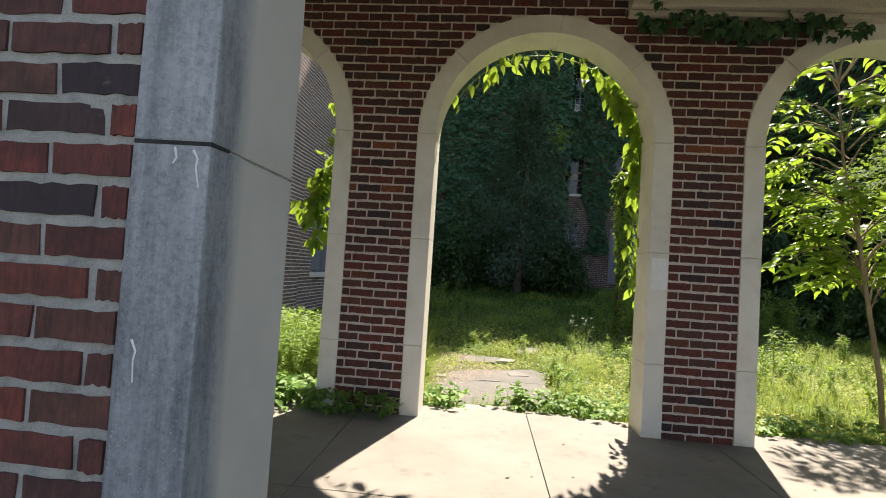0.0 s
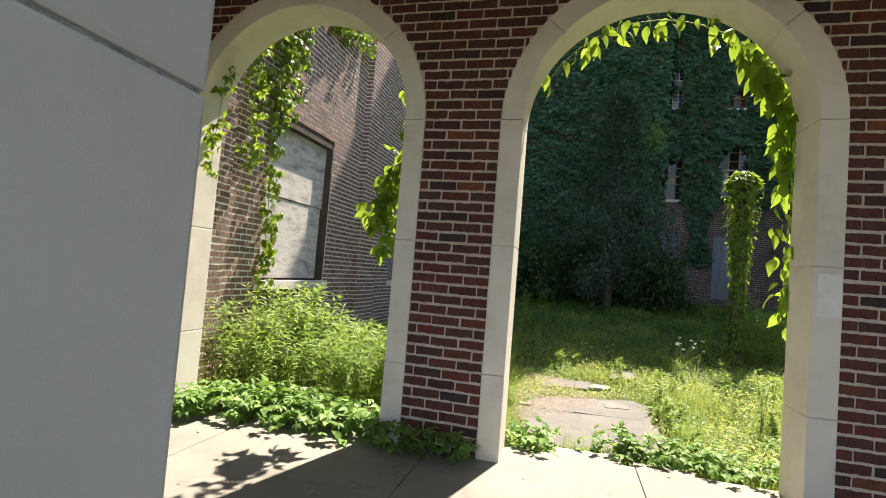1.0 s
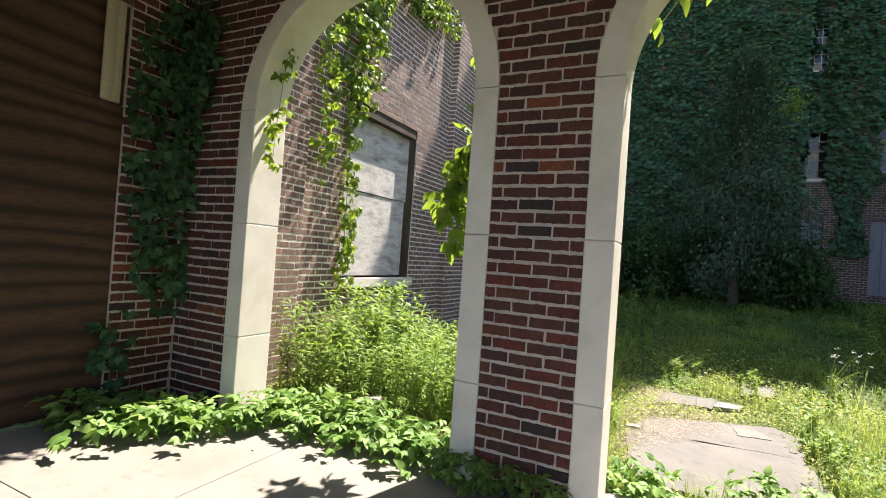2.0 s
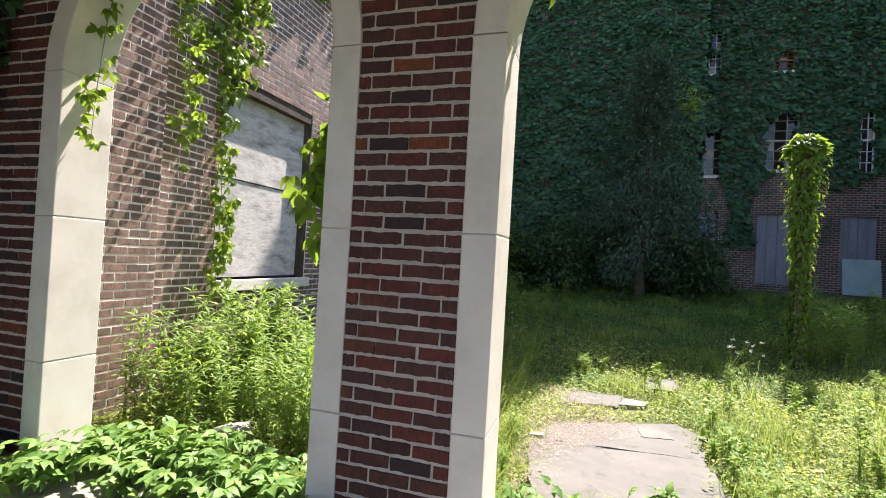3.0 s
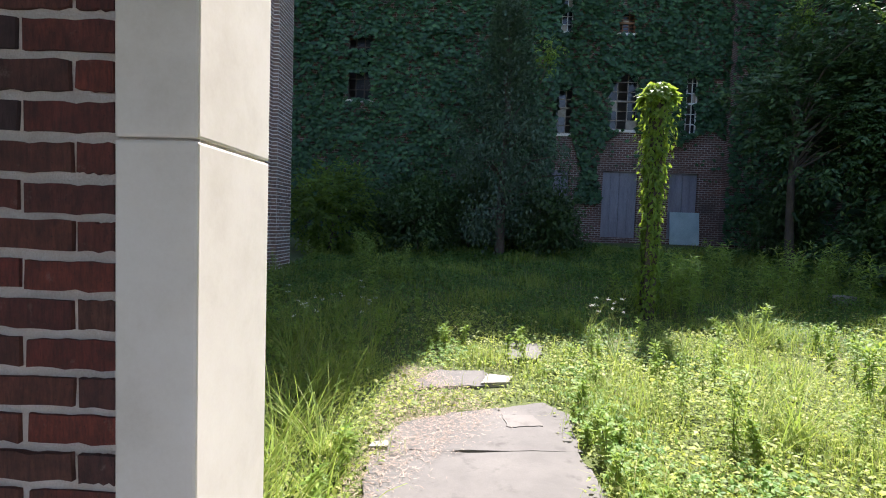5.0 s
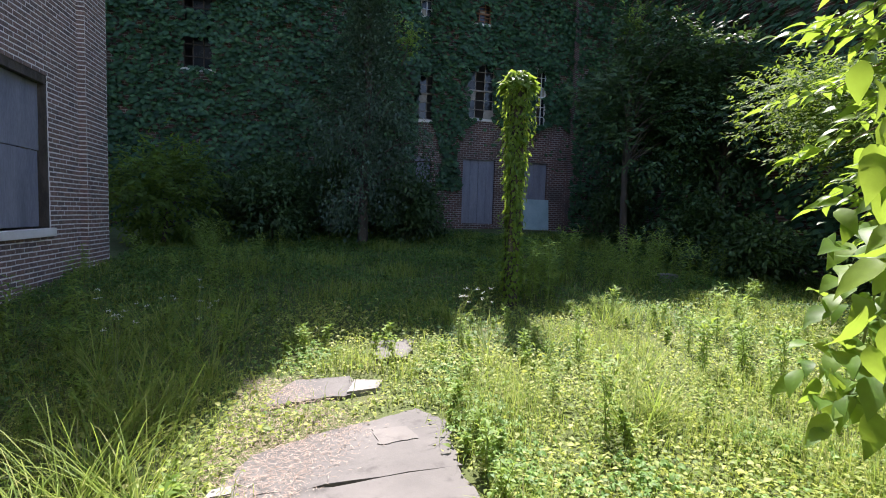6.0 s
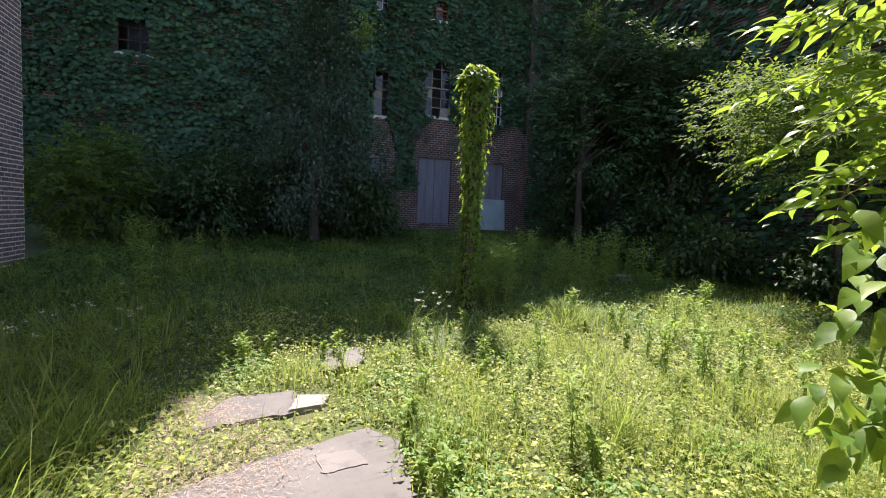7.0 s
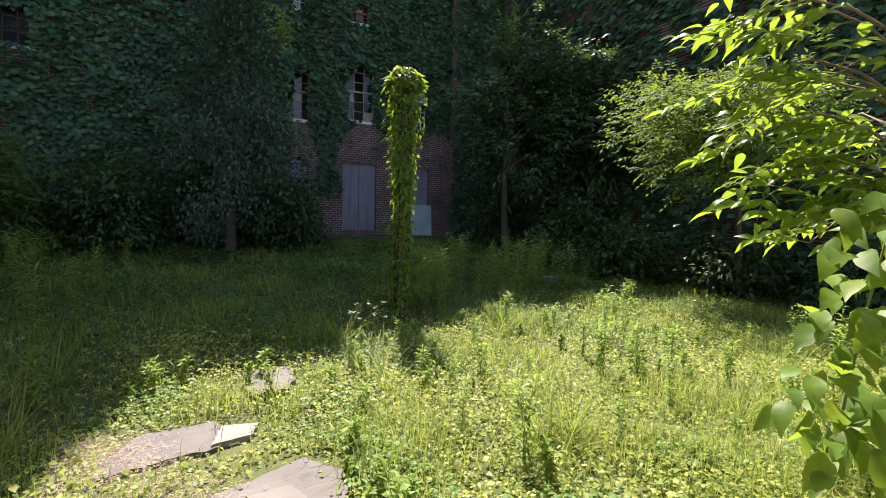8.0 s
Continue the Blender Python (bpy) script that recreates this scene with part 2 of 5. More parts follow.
# a greener plant, with the ground's shade also put into its colour
leaf_shade_clover = mat_leaf("shade_clover_leaf", [(0.0, (0.035, 0.09, 0.02)), (0.6, (0.065, 0.15, 0.03)), (1.0, (0.12, 0.22, 0.045))], (0.26, 0.45, 0.05), 0.3, 0.6)
leaf_mid = mat_leaf("broad_tree_leaf", [(0.0, (0.05, 0.1, 0.02)), (0.6, (0.085, 0.155, 0.028)), (1.0, (0.14, 0.22, 0.04))], (0.4, 0.55, 0.05), 0.44, 0.72)
leaf_sapling = mat_leaf("sapling_leaf", [(0.0, (0.07, 0.14, 0.02)), (0.6, (0.12, 0.21, 0.03)), (1.0, (0.19, 0.28, 0.045))], (0.5, 0.7, 0.06), 0.52, 0.33)
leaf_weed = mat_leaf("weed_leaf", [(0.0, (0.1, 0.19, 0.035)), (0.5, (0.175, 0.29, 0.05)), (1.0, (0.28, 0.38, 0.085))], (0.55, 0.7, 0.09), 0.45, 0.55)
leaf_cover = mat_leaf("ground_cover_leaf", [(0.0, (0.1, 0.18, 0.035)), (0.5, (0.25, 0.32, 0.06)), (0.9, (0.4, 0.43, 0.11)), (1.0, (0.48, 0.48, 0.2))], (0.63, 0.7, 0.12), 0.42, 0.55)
grass_mat = mat_leaf("grass_blade", [(0.0, (0.11, 0.2, 0.03)), (0.5, (0.22, 0.3, 0.05)), (0.85, (0.29, 0.34, 0.07)), (1.0, (0.42, 0.37, 0.16))], (0.46, 0.6, 0.1), 0.42, 0.6)
old_sash = mat_plain("old_sash_paint", [(0.3, (0.22, 0.19, 0.15)), (0.7, (0.40, 0.36, 0.30))], 4, 0.7, 80, 0.3, 0.003)
petal = mat_leaf("white_petal", [(0.0, (0.6, 0.6, 0.52)), (1.0, (0.75, 0.75, 0.68))], (0.7, 0.7, 0.6), 0.3)


# ---- mesh helpers ----
def fast_mesh(name, V, F):
    V, F = np.asarray(V, dtype=np.float32), np.asarray(F, dtype=np.int32)
    me = bpy.data.meshes.new(name)
    n, k = F.shape
    me.vertices.add(len(V))
    me.vertices.foreach_set("co", V.ravel())
    me.loops.add(n * k)
    me.loops.foreach_set("vertex_index", F.ravel())
    me.polygons.add(n)
    me.polygons.foreach_set("loop_start", np.arange(0, n * k, k, dtype=np.int32))
    me.polygons.foreach_set("loop_total", np.full(n, k, dtype=np.int32))
    me.update(calc_edges=True)
    me.validate()
    return me


def flat(me):
    me.polygons.foreach_set("use_smooth", np.zeros(len(me.polygons), bool))
    return me


def hold(name, data, material, parent=None, label=""):
    if isinstance(data, bmesh.types.BMesh):
        me = bpy.data.meshes.new(name)
        bmesh.ops.recalc_face_normals(data, faces=data.faces)
        data.to_mesh(me)
        data.free()
        data = me
    if material and not data.materials:
        data.materials.append(material)
    ob = new(name, data)
    if parent:
        ob.parent = parent
    if label:
        ob["label"] = label
    return ob


def part(name, data, material, parent, label=""):
    return hold(name, data, material, parent, label)


def thing(name, label, category, at=(0, 0, 0), group="", kind=""):
    ob = new(name)
    ob.location = at
    return tagged(ob, label, category, group, kind)


def box(x0, x1, y0, y1, z0, z1, bevel=0.0, bm=None):
    bm = bm or bmesh.new()
    vs = [bm.verts.new((x, y, z)) for x in (x0, x1) for y in (y0, y1) for z in (z0, z1)]
    fs = [bm.faces.new([vs[i] for i in f]) for f in ((0, 1, 3, 2), (4, 6, 7, 5), (0, 4, 5, 1), (2, 3, 7, 6), (0, 2, 6, 4), (1, 5, 7, 3))]
    if bevel:
        es = {e for f in fs for e in f.edges}
        bmesh.ops.bevel(bm, geom=list(es), offset=bevel, segments=2, affect="EDGES", profile=0.6)
    return bm


def rough_up(bm, amount, scale=6.0):
    for v in bm.verts:
        n = noise.noise_vector(v.co * scale)
        v.co += n * amount
    return bm


def tube(points, r0, r1, sides=7):
    pts = [Vector(p) for p in points]
    V, F = [], []
    for i, p in enumerate(pts):
        d = (pts[min(i + 1, len(pts) - 1)] - pts[max(i - 1, 0)]).normalized()
        a = d.cross(Vector((0.3, 0.9, 0.2))).normalized()
        b = d.cross(a)
        r = r0 + (r1 - r0) * i / (len(pts) - 1)
        for k in range(sides):
            w = 2 * math.pi * k / sides
            V.append(p + a * r * math.cos(w) + b * r * math.sin(w))
    for i in range(len(pts) - 1):
        for k in range(sides):
            q = (k + 1) % sides
            F.append((i * sides + k, i * sides + q, (i + 1) * sides + q, (i + 1) * sides + k))
    return np.array([tuple(v) for v in V]), np.array(F)


def merged(pieces):
    V, F, n = [], [], 0
    for v, f in pieces:
        V.append(v)
        F.append(f + n)
        n += len(v)
    return np.concatenate(V), np.concatenate(F)


def unit(a):
    return a / np.maximum(np.linalg.norm(a, axis=1, keepdims=True), 1e-6)


def leaf_arrays(P, D, N, L, W, fold=0.18, curl=0.18):
    P, D = np.asarray(P), unit(np.asarray(D))
    S = unit(np.cross(D, N))
    N = np.cross(S, D)
    L, W = np.asarray(L)[:, None], np.asarray(W)[:, None]
    b = P
    l = P + D * L * 0.38 - S * W * 0.5 + N * W * fold
    r = P + D * L * 0.38 + S * W * 0.5 + N * W * fold
    c = P + D * L * 0.55 + N * L * 0.03
    tip = P + D * L - N * L * curl
    V = np.stack([b, l, r, c, tip], 1).reshape(-1, 3)
    i = np.arange(len(P))[:, None] * 5
    F = np.concatenate([i + [0, 2, 3], i + [0, 3, 1], i + [3, 2, 4], i + [3, 4, 1]], 1).reshape(-1, 3)
    return V, F


FINE = [(0.03, 0.13, 0.005), (0.12, 0.33, 0.02), (0.28, 0.47, 0.04), (0.46, 0.46, 0.05), (0.64, 0.34, 0.045), (0.82, 0.17, 0.03)]


def fine_leaf_arrays(P, D, N, L, W, fold=0.1, curl=0.22):
    """Ovate leaves with a midrib fold, a curved blade and a drawn-out tip."""
    P, D = np.asarray(P), unit(np.asarray(D))
    S = unit(np.cross(D, N))
    N = np.cross(S, D)
    L, W = np.asarray(L)[:, None], np.asarray(W)[:, None]
    wave = rng.normal(size=(len(P), 2 * len(FINE), 1)) * 0.035
    rows = [P]
    for k, (f, w, lift) in enumerate(FINE):
        mid = P + D * L * f + N * L * (lift - curl * f * f)
        side = N * W * fold * w * 2
        rows += [mid - S * W * w + side + N * W * wave[:, 2 * k], mid, mid + S * W * w + side + N * W * wave[:, 2 * k + 1]]
    rows.append(P + D * L - N * L * curl)
    V = np.stack(rows, 1).reshape(-1, 3)
    last = 3 * len(FINE) - 2
    i = np.arange(len(P))[:, None] * (3 * len(FINE) + 2)
    tris = [(0, 2, 1), (0, 3, 2)]
    for a in range(1, last, 3):
        tris += [(a, a + 1, a + 4), (a, a + 4, a + 3), (a + 1, a + 2, a + 5), (a + 1, a + 5, a + 4)]
    tris += [(last, last + 1, last + 3), (last + 1, last + 2, last + 3)]
    F = np.concatenate([i + list(f) for f in tris], 1).reshape(-1, 3)
    return V, F


def smooth(me):
    me.polygons.foreach_set("use_smooth", np.ones(len(me.polygons), bool))
    return me


def around(n, centre, spread):
    return np.asarray(centre) + rng.normal(size=(n, 3)) * np.asarray(spread)


def toward(n, direction, loose):
    return unit(np.asarray(direction) + rng.normal(size=(n, 3)) * loose)


def creeper_arrays(P, N, size, down=(0, 0, -1), leaflets=5):
    """Palmate leaves: leaflets spread from one point, hanging."""
    n = len(P)
    down = unit(np.tile(np.asarray(down, float), (n, 1)) + rng.normal(size=(n, 3)) * 0.35)
    out = []
    S = unit(np.cross(down, N))
    for k in range(leaflets):
        a = (k - (leaflets - 1) / 2) * 0.76 * (4 / max(leaflets, 4))
        D = down * math.cos(a) + S * math.sin(a)
        L = size * (1.0 - 0.12 * abs(k - (leaflets - 1) / 2)) * rng.uniform(0.85, 1.1, n)
        out.append(fine_leaf_arrays(P + D * size[:, None] * 0.12, D + rng.normal(size=(n, 3)) * 0.12, N + rng.normal(size=(n, 3)) * 0.25, L, L * (0.56 if leaflets > 1 else 0.54)))
    return merged(out)


def blade_arrays(P, H, lean, width):
    n = len(P)
    a = rng.uniform(0, 2 * np.pi, n)
    d = np.stack([np.cos(a), np.sin(a), np.zeros(n)], 1)
    s = np.stack([-np.sin(a), np.cos(a), np.zeros(n)], 1) * np.asarray(width)[:, None]
    H, lean = np.asarray(H)[:, None], np.asarray(lean)[:, None]
    up = np.array([[0, 0, 1.0]])
    m = P + up * H * 0.6 + d * lean * H * 0.25
    tip = P + up * H * (1 - 0.35 * lean) + d * lean * H * 0.85
    V = np.stack([P - s, P + s, m - s * 0.8, m + s * 0.8, tip], 1).reshape(-1, 3)
    i = np.arange(n)[:, None] * 5
    F = np.concatenate([i + [0, 1, 3], i + [0, 3, 2], i + [2, 3, 4]], 1).reshape(-1, 3)
    return V, F


def arching_arrays(P, H, lean, width, g, steps=6):
    """Long grass blades that rise, bend over and taper to a hanging tip."""
    n = len(P)
    a = g.uniform(0, 2 * np.pi, n)
    d = np.stack([np.cos(a), np.sin(a), np.zeros(n)], 1)
    s = np.stack([-np.sin(a), np.cos(a), np.zeros(n)], 1)
    rows = []
    for k in range(steps):
        f = k / (steps - 1)
        bend = (lean * f * 1.55)[:, None]
        mid = P + H[:, None] * (np.sin(bend) * d * 0.75 + np.array([[0, 0, 1.0]]) * (f * np.cos(bend * 0.8)))
        w = (width * (1 - f) ** 0.6)[:, None] + 0.0003
        rows += [mid - s * w, mid + s * w]
    V = np.stack(rows, 1).reshape(-1, 3)
    i = np.arange(n)[:, None] * steps * 2
    F = np.concatenate([i + [2 * k, 2 * k + 1, 2 * k + 3, 2 * k + 2] for k in range(steps - 1)], 1).reshape(-1, 4)
    return V, F


def ground_z(x, y):
    """Height of the courtyard: level by the path, rising towards the far block."""
    x, y = np.asarray(x, float), np.asarray(y, float)
    rise = np.clip((y - 9.0) / 13.5, 0, 1) * 1.05
    return -0.2 + rise + 0.03 * np.sin(x * 1.7 + y * 0.6) * np.clip((y - 7.5) / 2, 0, 1)


# ---- bricks ----
BR_L, BR_H, COURSE, STEP = 0.197, 0.0565, 0.0762, 0.211


def brick_arrays(length, jig, height=BR_H, edge=0.004):
    h, d, e = height / 2, 0.035, edge
    l = length / 2
    ring = [(-l, -h), (l, -h), (l, h), (-l, h)]
    V = [(x, d, z) for x, z in ring] + [(x, e, z) for x, z in ring] + [(x - math.copysign(e, x), 0, z - math.copysign(e, z)) for x, z in ring]
    V = np.array(V) + jig.normal(size=(12, 3)) * [0.0024, 0.15 * edge, 0.0019]
    F = [(8, 9, 10, 11)]
    for a in (0, 4):
        F += [(a + k, a + (k + 1) % 4, a + 4 + (k + 1) % 4, a + 4 + k) for k in range(4)]
    return V, np.array(F)


def worn_brick_arrays(length, jig, height=BR_H, edge=0.004):
    """A brick with ragged arrises: the outline wanders along its long sides."""
    m, l, h = 7, length / 2, height / 2
    x = np.linspace(-l, l, m + 1)
    ring = np.concatenate([np.stack([x, np.full(m + 1, -h)], 1), np.stack([x[::-1], np.full(m + 1, h)], 1)])
    front = ring + jig.normal(size=ring.shape) * [0.0016, 0.0017]
    k = len(ring)
    V = np.concatenate([np.insert(ring * [1.012, 1.03], 1, 0.035, 1), np.insert(front, 1, jig.normal(size=k) * 0.0009, 1)])
    F = [(k + i, k + i + 1, 2 * k - 2 - i, 2 * k - 1 - i) for i in range(m)]
    F += [(i, (i + 1) % k, k + (i + 1) % k, k + i) for i in range(k)]
    return V, np.array(F)


def lay_bricks(origin, u, n, u0, u1, z0, z1, solid, parts_where, parent, piece_mat, joined_mat, name="brick", limit=300, shift=0.0, seed=3, course=COURSE, step=STEP, edge=0.004, single=False, worn=False):
    """Running bond on the plane through origin along u, facing n. solid(z) gives the stretches of u that are brick in a course."""
    jig = np.random.default_rng(seed)
    u, n, origin = Vector(u), Vector(n), Vector(origin)
    rot = Matrix((u, -n, Vector((0, 0, 1)))).transposed()
    tall, long = BR_H * course / COURSE, step - 0.014
    shape = worn_brick_arrays if worn else brick_arrays
    kinds = [flat(fast_mesh("brick", *shape(long, jig, tall, edge))) for _ in range(14 if worn else 6)]
    for k in kinds:
        k.materials.append(piece_mat)
    rest, made = [], 0
    row = 0
    z = z0 + course / 2
    while z < z1:
        start = u0 - step + shift + (step / 2 if row % 2 else 0)
        for a, b in solid(z):
            k = math.floor((a - start) / step)
            if single:
                start, k, long = a, 0, b - a
            while True:
                s = start + k * step
                if s >= b:
                    break
                lo, hi = max(s, a + 0.004), min(s + long, b - 0.004)
                k += 1
                if hi - lo < 0.012:
                    continue
                c = origin + u * ((lo + hi) / 2 + jig.normal() * 0.0015) + Vector((0, 0, z + jig.normal() * 0.0012)) + n * (jig.normal() * 0.35 * edge)
                if made < limit and parts_where((lo + hi) / 2, z):
                    ob = new(name, kinds[jig.integers(len(kinds))])
                    ob.parent = parent
                    ob.matrix_basis = Matrix.Translation(c) @ rot.to_4x4() @ Matrix.Diagonal(((hi - lo) / long, 1, 1, 1))
                    made += 1
                else:
                    V, F = shape(hi - lo, jig, tall, edge)
                    V = V @ np.array(rot.transposed()) + np.array(c)
                    rest.append((V, F))
        z += course
        row += 1
    if rest:
        ob = hold("brickwork", flat(fast_mesh("brickwork", *merged(rest))), joined_mat, parent)
        ob["kind"] = "stuff"
    return parent


# ---- the two arcades ----
SPRING, R_IN, JAMB, TOP = 2.42, 0.92, 0.157, 3.56
BAYS = [(-2.94, -1.03), (-0.143, 1.695), (2.57, 4.41), (5.28, 7.12)]
X0, X1 = -3.72, 7.99


def arcade_core(y0, y1, bays, top, x0, x1):
    """The wall behind the bricks, pierced by round arches."""
    bm = bmesh.new()

    def quad(*c):
        bm.faces.new([bm.verts.new(v) for v in c])
    edges = [x0] + [v for b in bays for v in b] + [x1]
    for a, b in zip(edges[0::2], edges[1::2]):
        for y in (y0, y1):
            quad((a, y, -0.3), (b, y, -0.3), (b, y, top), (a, y, top))
        for x in (a, b):
            quad((x, y0, -0.3), (x, y1, -0.3), (x, y1, SPRING if x not in (x0, x1) else top), (x, y0, SPRING if x not in (x0, x1) else top))
    for a, b in bays:
        cx, r, n = (a + b) / 2, (b - a) / 2, 40
        arc = [(cx - r * math.cos(math.pi * i / n), SPRING + r * math.sin(math.pi * i / n)) for i in range(n + 1)]
        for (xa, za), (xb, zb) in zip(arc, arc[1:]):
            for y in (y0, y1):
                quad((xa, y, za), (xb, y, zb), (xb, y, top), (xa, y, top))
            quad((xa, y0, za), (xb, y0, zb), (xb, y1, zb), (xa, y1, za))
    quad((x0, y0, top), (x1, y0, top), (x1, y1, top), (x0, y1, top))
    bmesh.ops.remove_doubles(bm, verts=bm.verts, dist=1e-4)
    return bm


def arc_stone(cx, r0, r1, a0, a1, y0, y1):
    bm = bmesh.new()
    n = max(4, int((a1 - a0) / 4))
    rows = []
    for i in range(n + 1):
        a = radians(a0 + (a1 - a0) * i / n)
        c, s = -math.cos(a), math.sin(a)
        rows.append([bm.verts.new((cx + r * c, y, SPRING + r * s)) for r, y in ((r0, y0), (r1, y0), (r1, y1), (r0, y1))])
    for p, q in zip(rows, rows[1:]):
        for k in range(4):
            bm.faces.new((p[k], q[k], q[(k + 1) % 4], p[(k + 1) % 4]))
    bm.faces.new(rows[0])
    bm.faces.new(rows[-1][::-1])
    long_edges = [e for e in bm.edges if all(abs((v.co - Vector((cx, v.co.y, SPRING))).length - r0) < 1e-4 for v in e.verts) and abs(e.verts[0].co.y - e.verts[1].co.y) < 1e-5]
    bmesh.ops.bevel(bm, geom=long_edges, offset=0.006, segments=1, affect="EDGES")
    return bm


def stone_surround(bay, y0, y1, material, joints, parent, jamb):
    """Jamb blocks and arch stones that line one opening, a little proud of the bricks."""
    a, b = bay
    cx, r = (a + b) / 2, (b - a) / 2
    g = 0.0025 if jamb == JAMB else 0.0015
    zs = [-0.02, *joints, SPRING]
    for side in (a, b):
        lo, hi = (side - jamb, side + 0.004) if side == a else (side - 0.004, side + jamb)
        for z0, z1 in zip(zs, zs[1:]):
            bm = box(lo, hi, y0 - 0.005, y1 + 0.005, z0 + g, z1 - g, 0.006)
            rough_up(bm, 0.0018, 9.0)
            part("jamb_stone", bm, material, parent)
            if jamb == NJAMB and z1 < SPRING:
                # solid black strip paints in the shade of an open gap
                part("gap_strip", rough_up(box(lo + 0.001, hi + 0.0006, y0 - 0.0056, y0 + 0.05, z1 - 0.0035, z1 + 0.0035, 0.001), 0.0022, 45), gap_dark, parent, "black strip painting the shade of the gap between jamb stones")
    cuts = [0, 43, 96, 139, 180]
    for p, q in zip(cuts, cuts[1:]):
        part("arch_stone", arc_stone(cx, r - 0.004, r + jamb - 0.004, p + 0.15, q - 0.15, y0 - 0.005, y1 + 0.005), material, parent)


def solid_arcade(bays, x0, x1, jamb):
    def f(z):
        cuts = []
        for a, b in bays:
            cx, r = (a + b) / 2, (b - a) / 2 + jamb
            if z <= SPRING:
                cuts.append((cx - r, cx + r))
            elif z < SPRING + r:
                w = math.sqrt(r * r - (z - SPRING) ** 2)
                cuts.append((cx - w, cx + w))
        out, s = [], x0
        for a, b in cuts:
            out.append((s, a))
            s = b
        out.append((s, x1))
        return out
    return f


FY0, FY1 = 4.245, 4.575
wall_far = tagged(hold("wall_arcade_far", arcade_core(FY0 + 0.009, FY1 - 0.009, BAYS, 4.3, X0, X1), mortar), "red brick arcade wall with pale stone arches", "wall", kind="structure")
NY0, NY1 = 0.85, 1.172
NBAYS = [(-2.9, -1.07), (-0.104, 1.73), (2.6, 4.43), (5.3, 7.13)]
NJAMB = 0.13
wall_near = tagged(hold("wall_arcade_near", arcade_core(NY0 + 0.004, NY1 - 0.009, NBAYS, 4.3, X0, X1), old_mortar), "red brick arcade wall with weathered stone arches", "wall", kind="structure")
for bay in BAYS:
    stone_surround(bay, FY0, FY1, limestone, (0.592, 1.504), wall_far, JAMB)
for bay in NBAYS:
    stone_surround(bay, NY0, NY1, weathered, (0.528, 1.44), wall_near, NJAMB)

pale_patch = mat_plain("repair_mortar", [(0.3, (0.74, 0.74, 0.74)), (0.7, (0.86, 0.86, 0.85))], 9, 0.8, 120, 0.2, 0.002, grain=0.15)
part("repair_patch", rough_up(box(1.715, 1.845, FY0 - 0.008, FY0 - 0.003, 1.2, 1.46, 0.001), 0.002, 20), pale_patch, wall_far, "whitish repair patch on the jamb stone")

# ---- floors, ceiling ----
gx, gy = np.meshgrid(np.concatenate([[-3000, -300, -60], np.linspace(-12, 22, 60), [60, 300, 3000]]), np.concatenate([[-3000, -300, -40], np.linspace(-8, 26, 70), [60, 300, 3000]]))
gz = np.where((gy > 3) & (gy < 40) & (np.abs(gx) < 40), ground_z(gx, gy), -0.2)
nx, ny = gx.shape[1], gx.shape[0]
idx = np.arange(nx * ny).reshape(ny, nx)
GF = np.stack([idx[:-1, :-1], idx[:-1, 1:], idx[1:, 1:], idx[1:, :-1]], -1).reshape(-1, 4)
ground = tagged(hold("ground", fast_mesh("ground", np.stack([gx.ravel(), gy.ravel(), gz.ravel()], 1), GF), soil), "weedy courtyard soil", "ground", kind="structure")

floor = thing("floor", "pale worn concrete porch floor in cast bays", "floor", kind="structure")
xs, ys = [-3.72, -2.1, -0.65, 0.80, 2.25, 3.7, 5.15, 6.6, 7.99], [-1.9, -0.55, 1.12, 2.79, 4.62]
for xa, xb in zip(xs, xs[1:]):
    for ya, yb in zip(ys, ys[1:]):
        bm = box(xa + 0.003, xb - 0.003, ya + 0.003, yb - 0.003, -0.22, 0.0, 0.004)
        part("floor_slab", bm, concrete, floor)
pavement = tagged(hold("pavement", box(-8, 14, -9, -1.906, -0.25, -0.01, 0.01), concrete), "grey concrete pavement before the arcade", "pavement", kind="structure")

ceiling = tagged(hold("ceiling", box(X0, X1, NY1, FY0, 3.66, 3.8), plaster), "beige plaster porch ceiling", "ceiling", kind="structure")
bm = box(1.42, X1, FY0 - 0.16, FY0 - 0.006, 3.505, 3.655, 0.012)
box(1.42, X1, FY0 - 0.09, FY0 - 0.008, 3.46, 3.504, 0.01, bm)
tagged(hold("trim_cornice", bm, plaster), "beige moulded cornice under the porch ceiling", "cornice", kind="structure")
tagged(hold("roof", box(X0 - 0.1, X1 + 0.15, NY0 - 0.15, FY1 + 0.12, 4.3, 4.45, 0.02), roof_dark), "dark flat porch roof edge", "roof", kind="structure")
tagged(hold("wall_east_end", box(X1, X1 + 0.33, NY0, FY1, -0.3, 4.3), far_brick), "brick end wall of the porch", "wall", kind="structure")

for pts in ([(-0.205, 1.118), (-0.197, 1.1), (-0.2, 1.085), (-0.198, 1.05)], [(-0.128, 1.428), (-0.12, 1.415), (-0.122, 1.4), (-0.115, 1.368)], [(-0.16, 1.432), (-0.156, 1.415), (-0.162, 1.405)]):
    V, F = tube([(x, NY0 - 0.0055, z) for x, z in pts], 0.0022, 0.0012, 5)
    tagged(hold("paint_drip", fast_mesh("paint_drip", V, F), white_paint), "thin white paint drip on the weathered jamb stone", "paint")

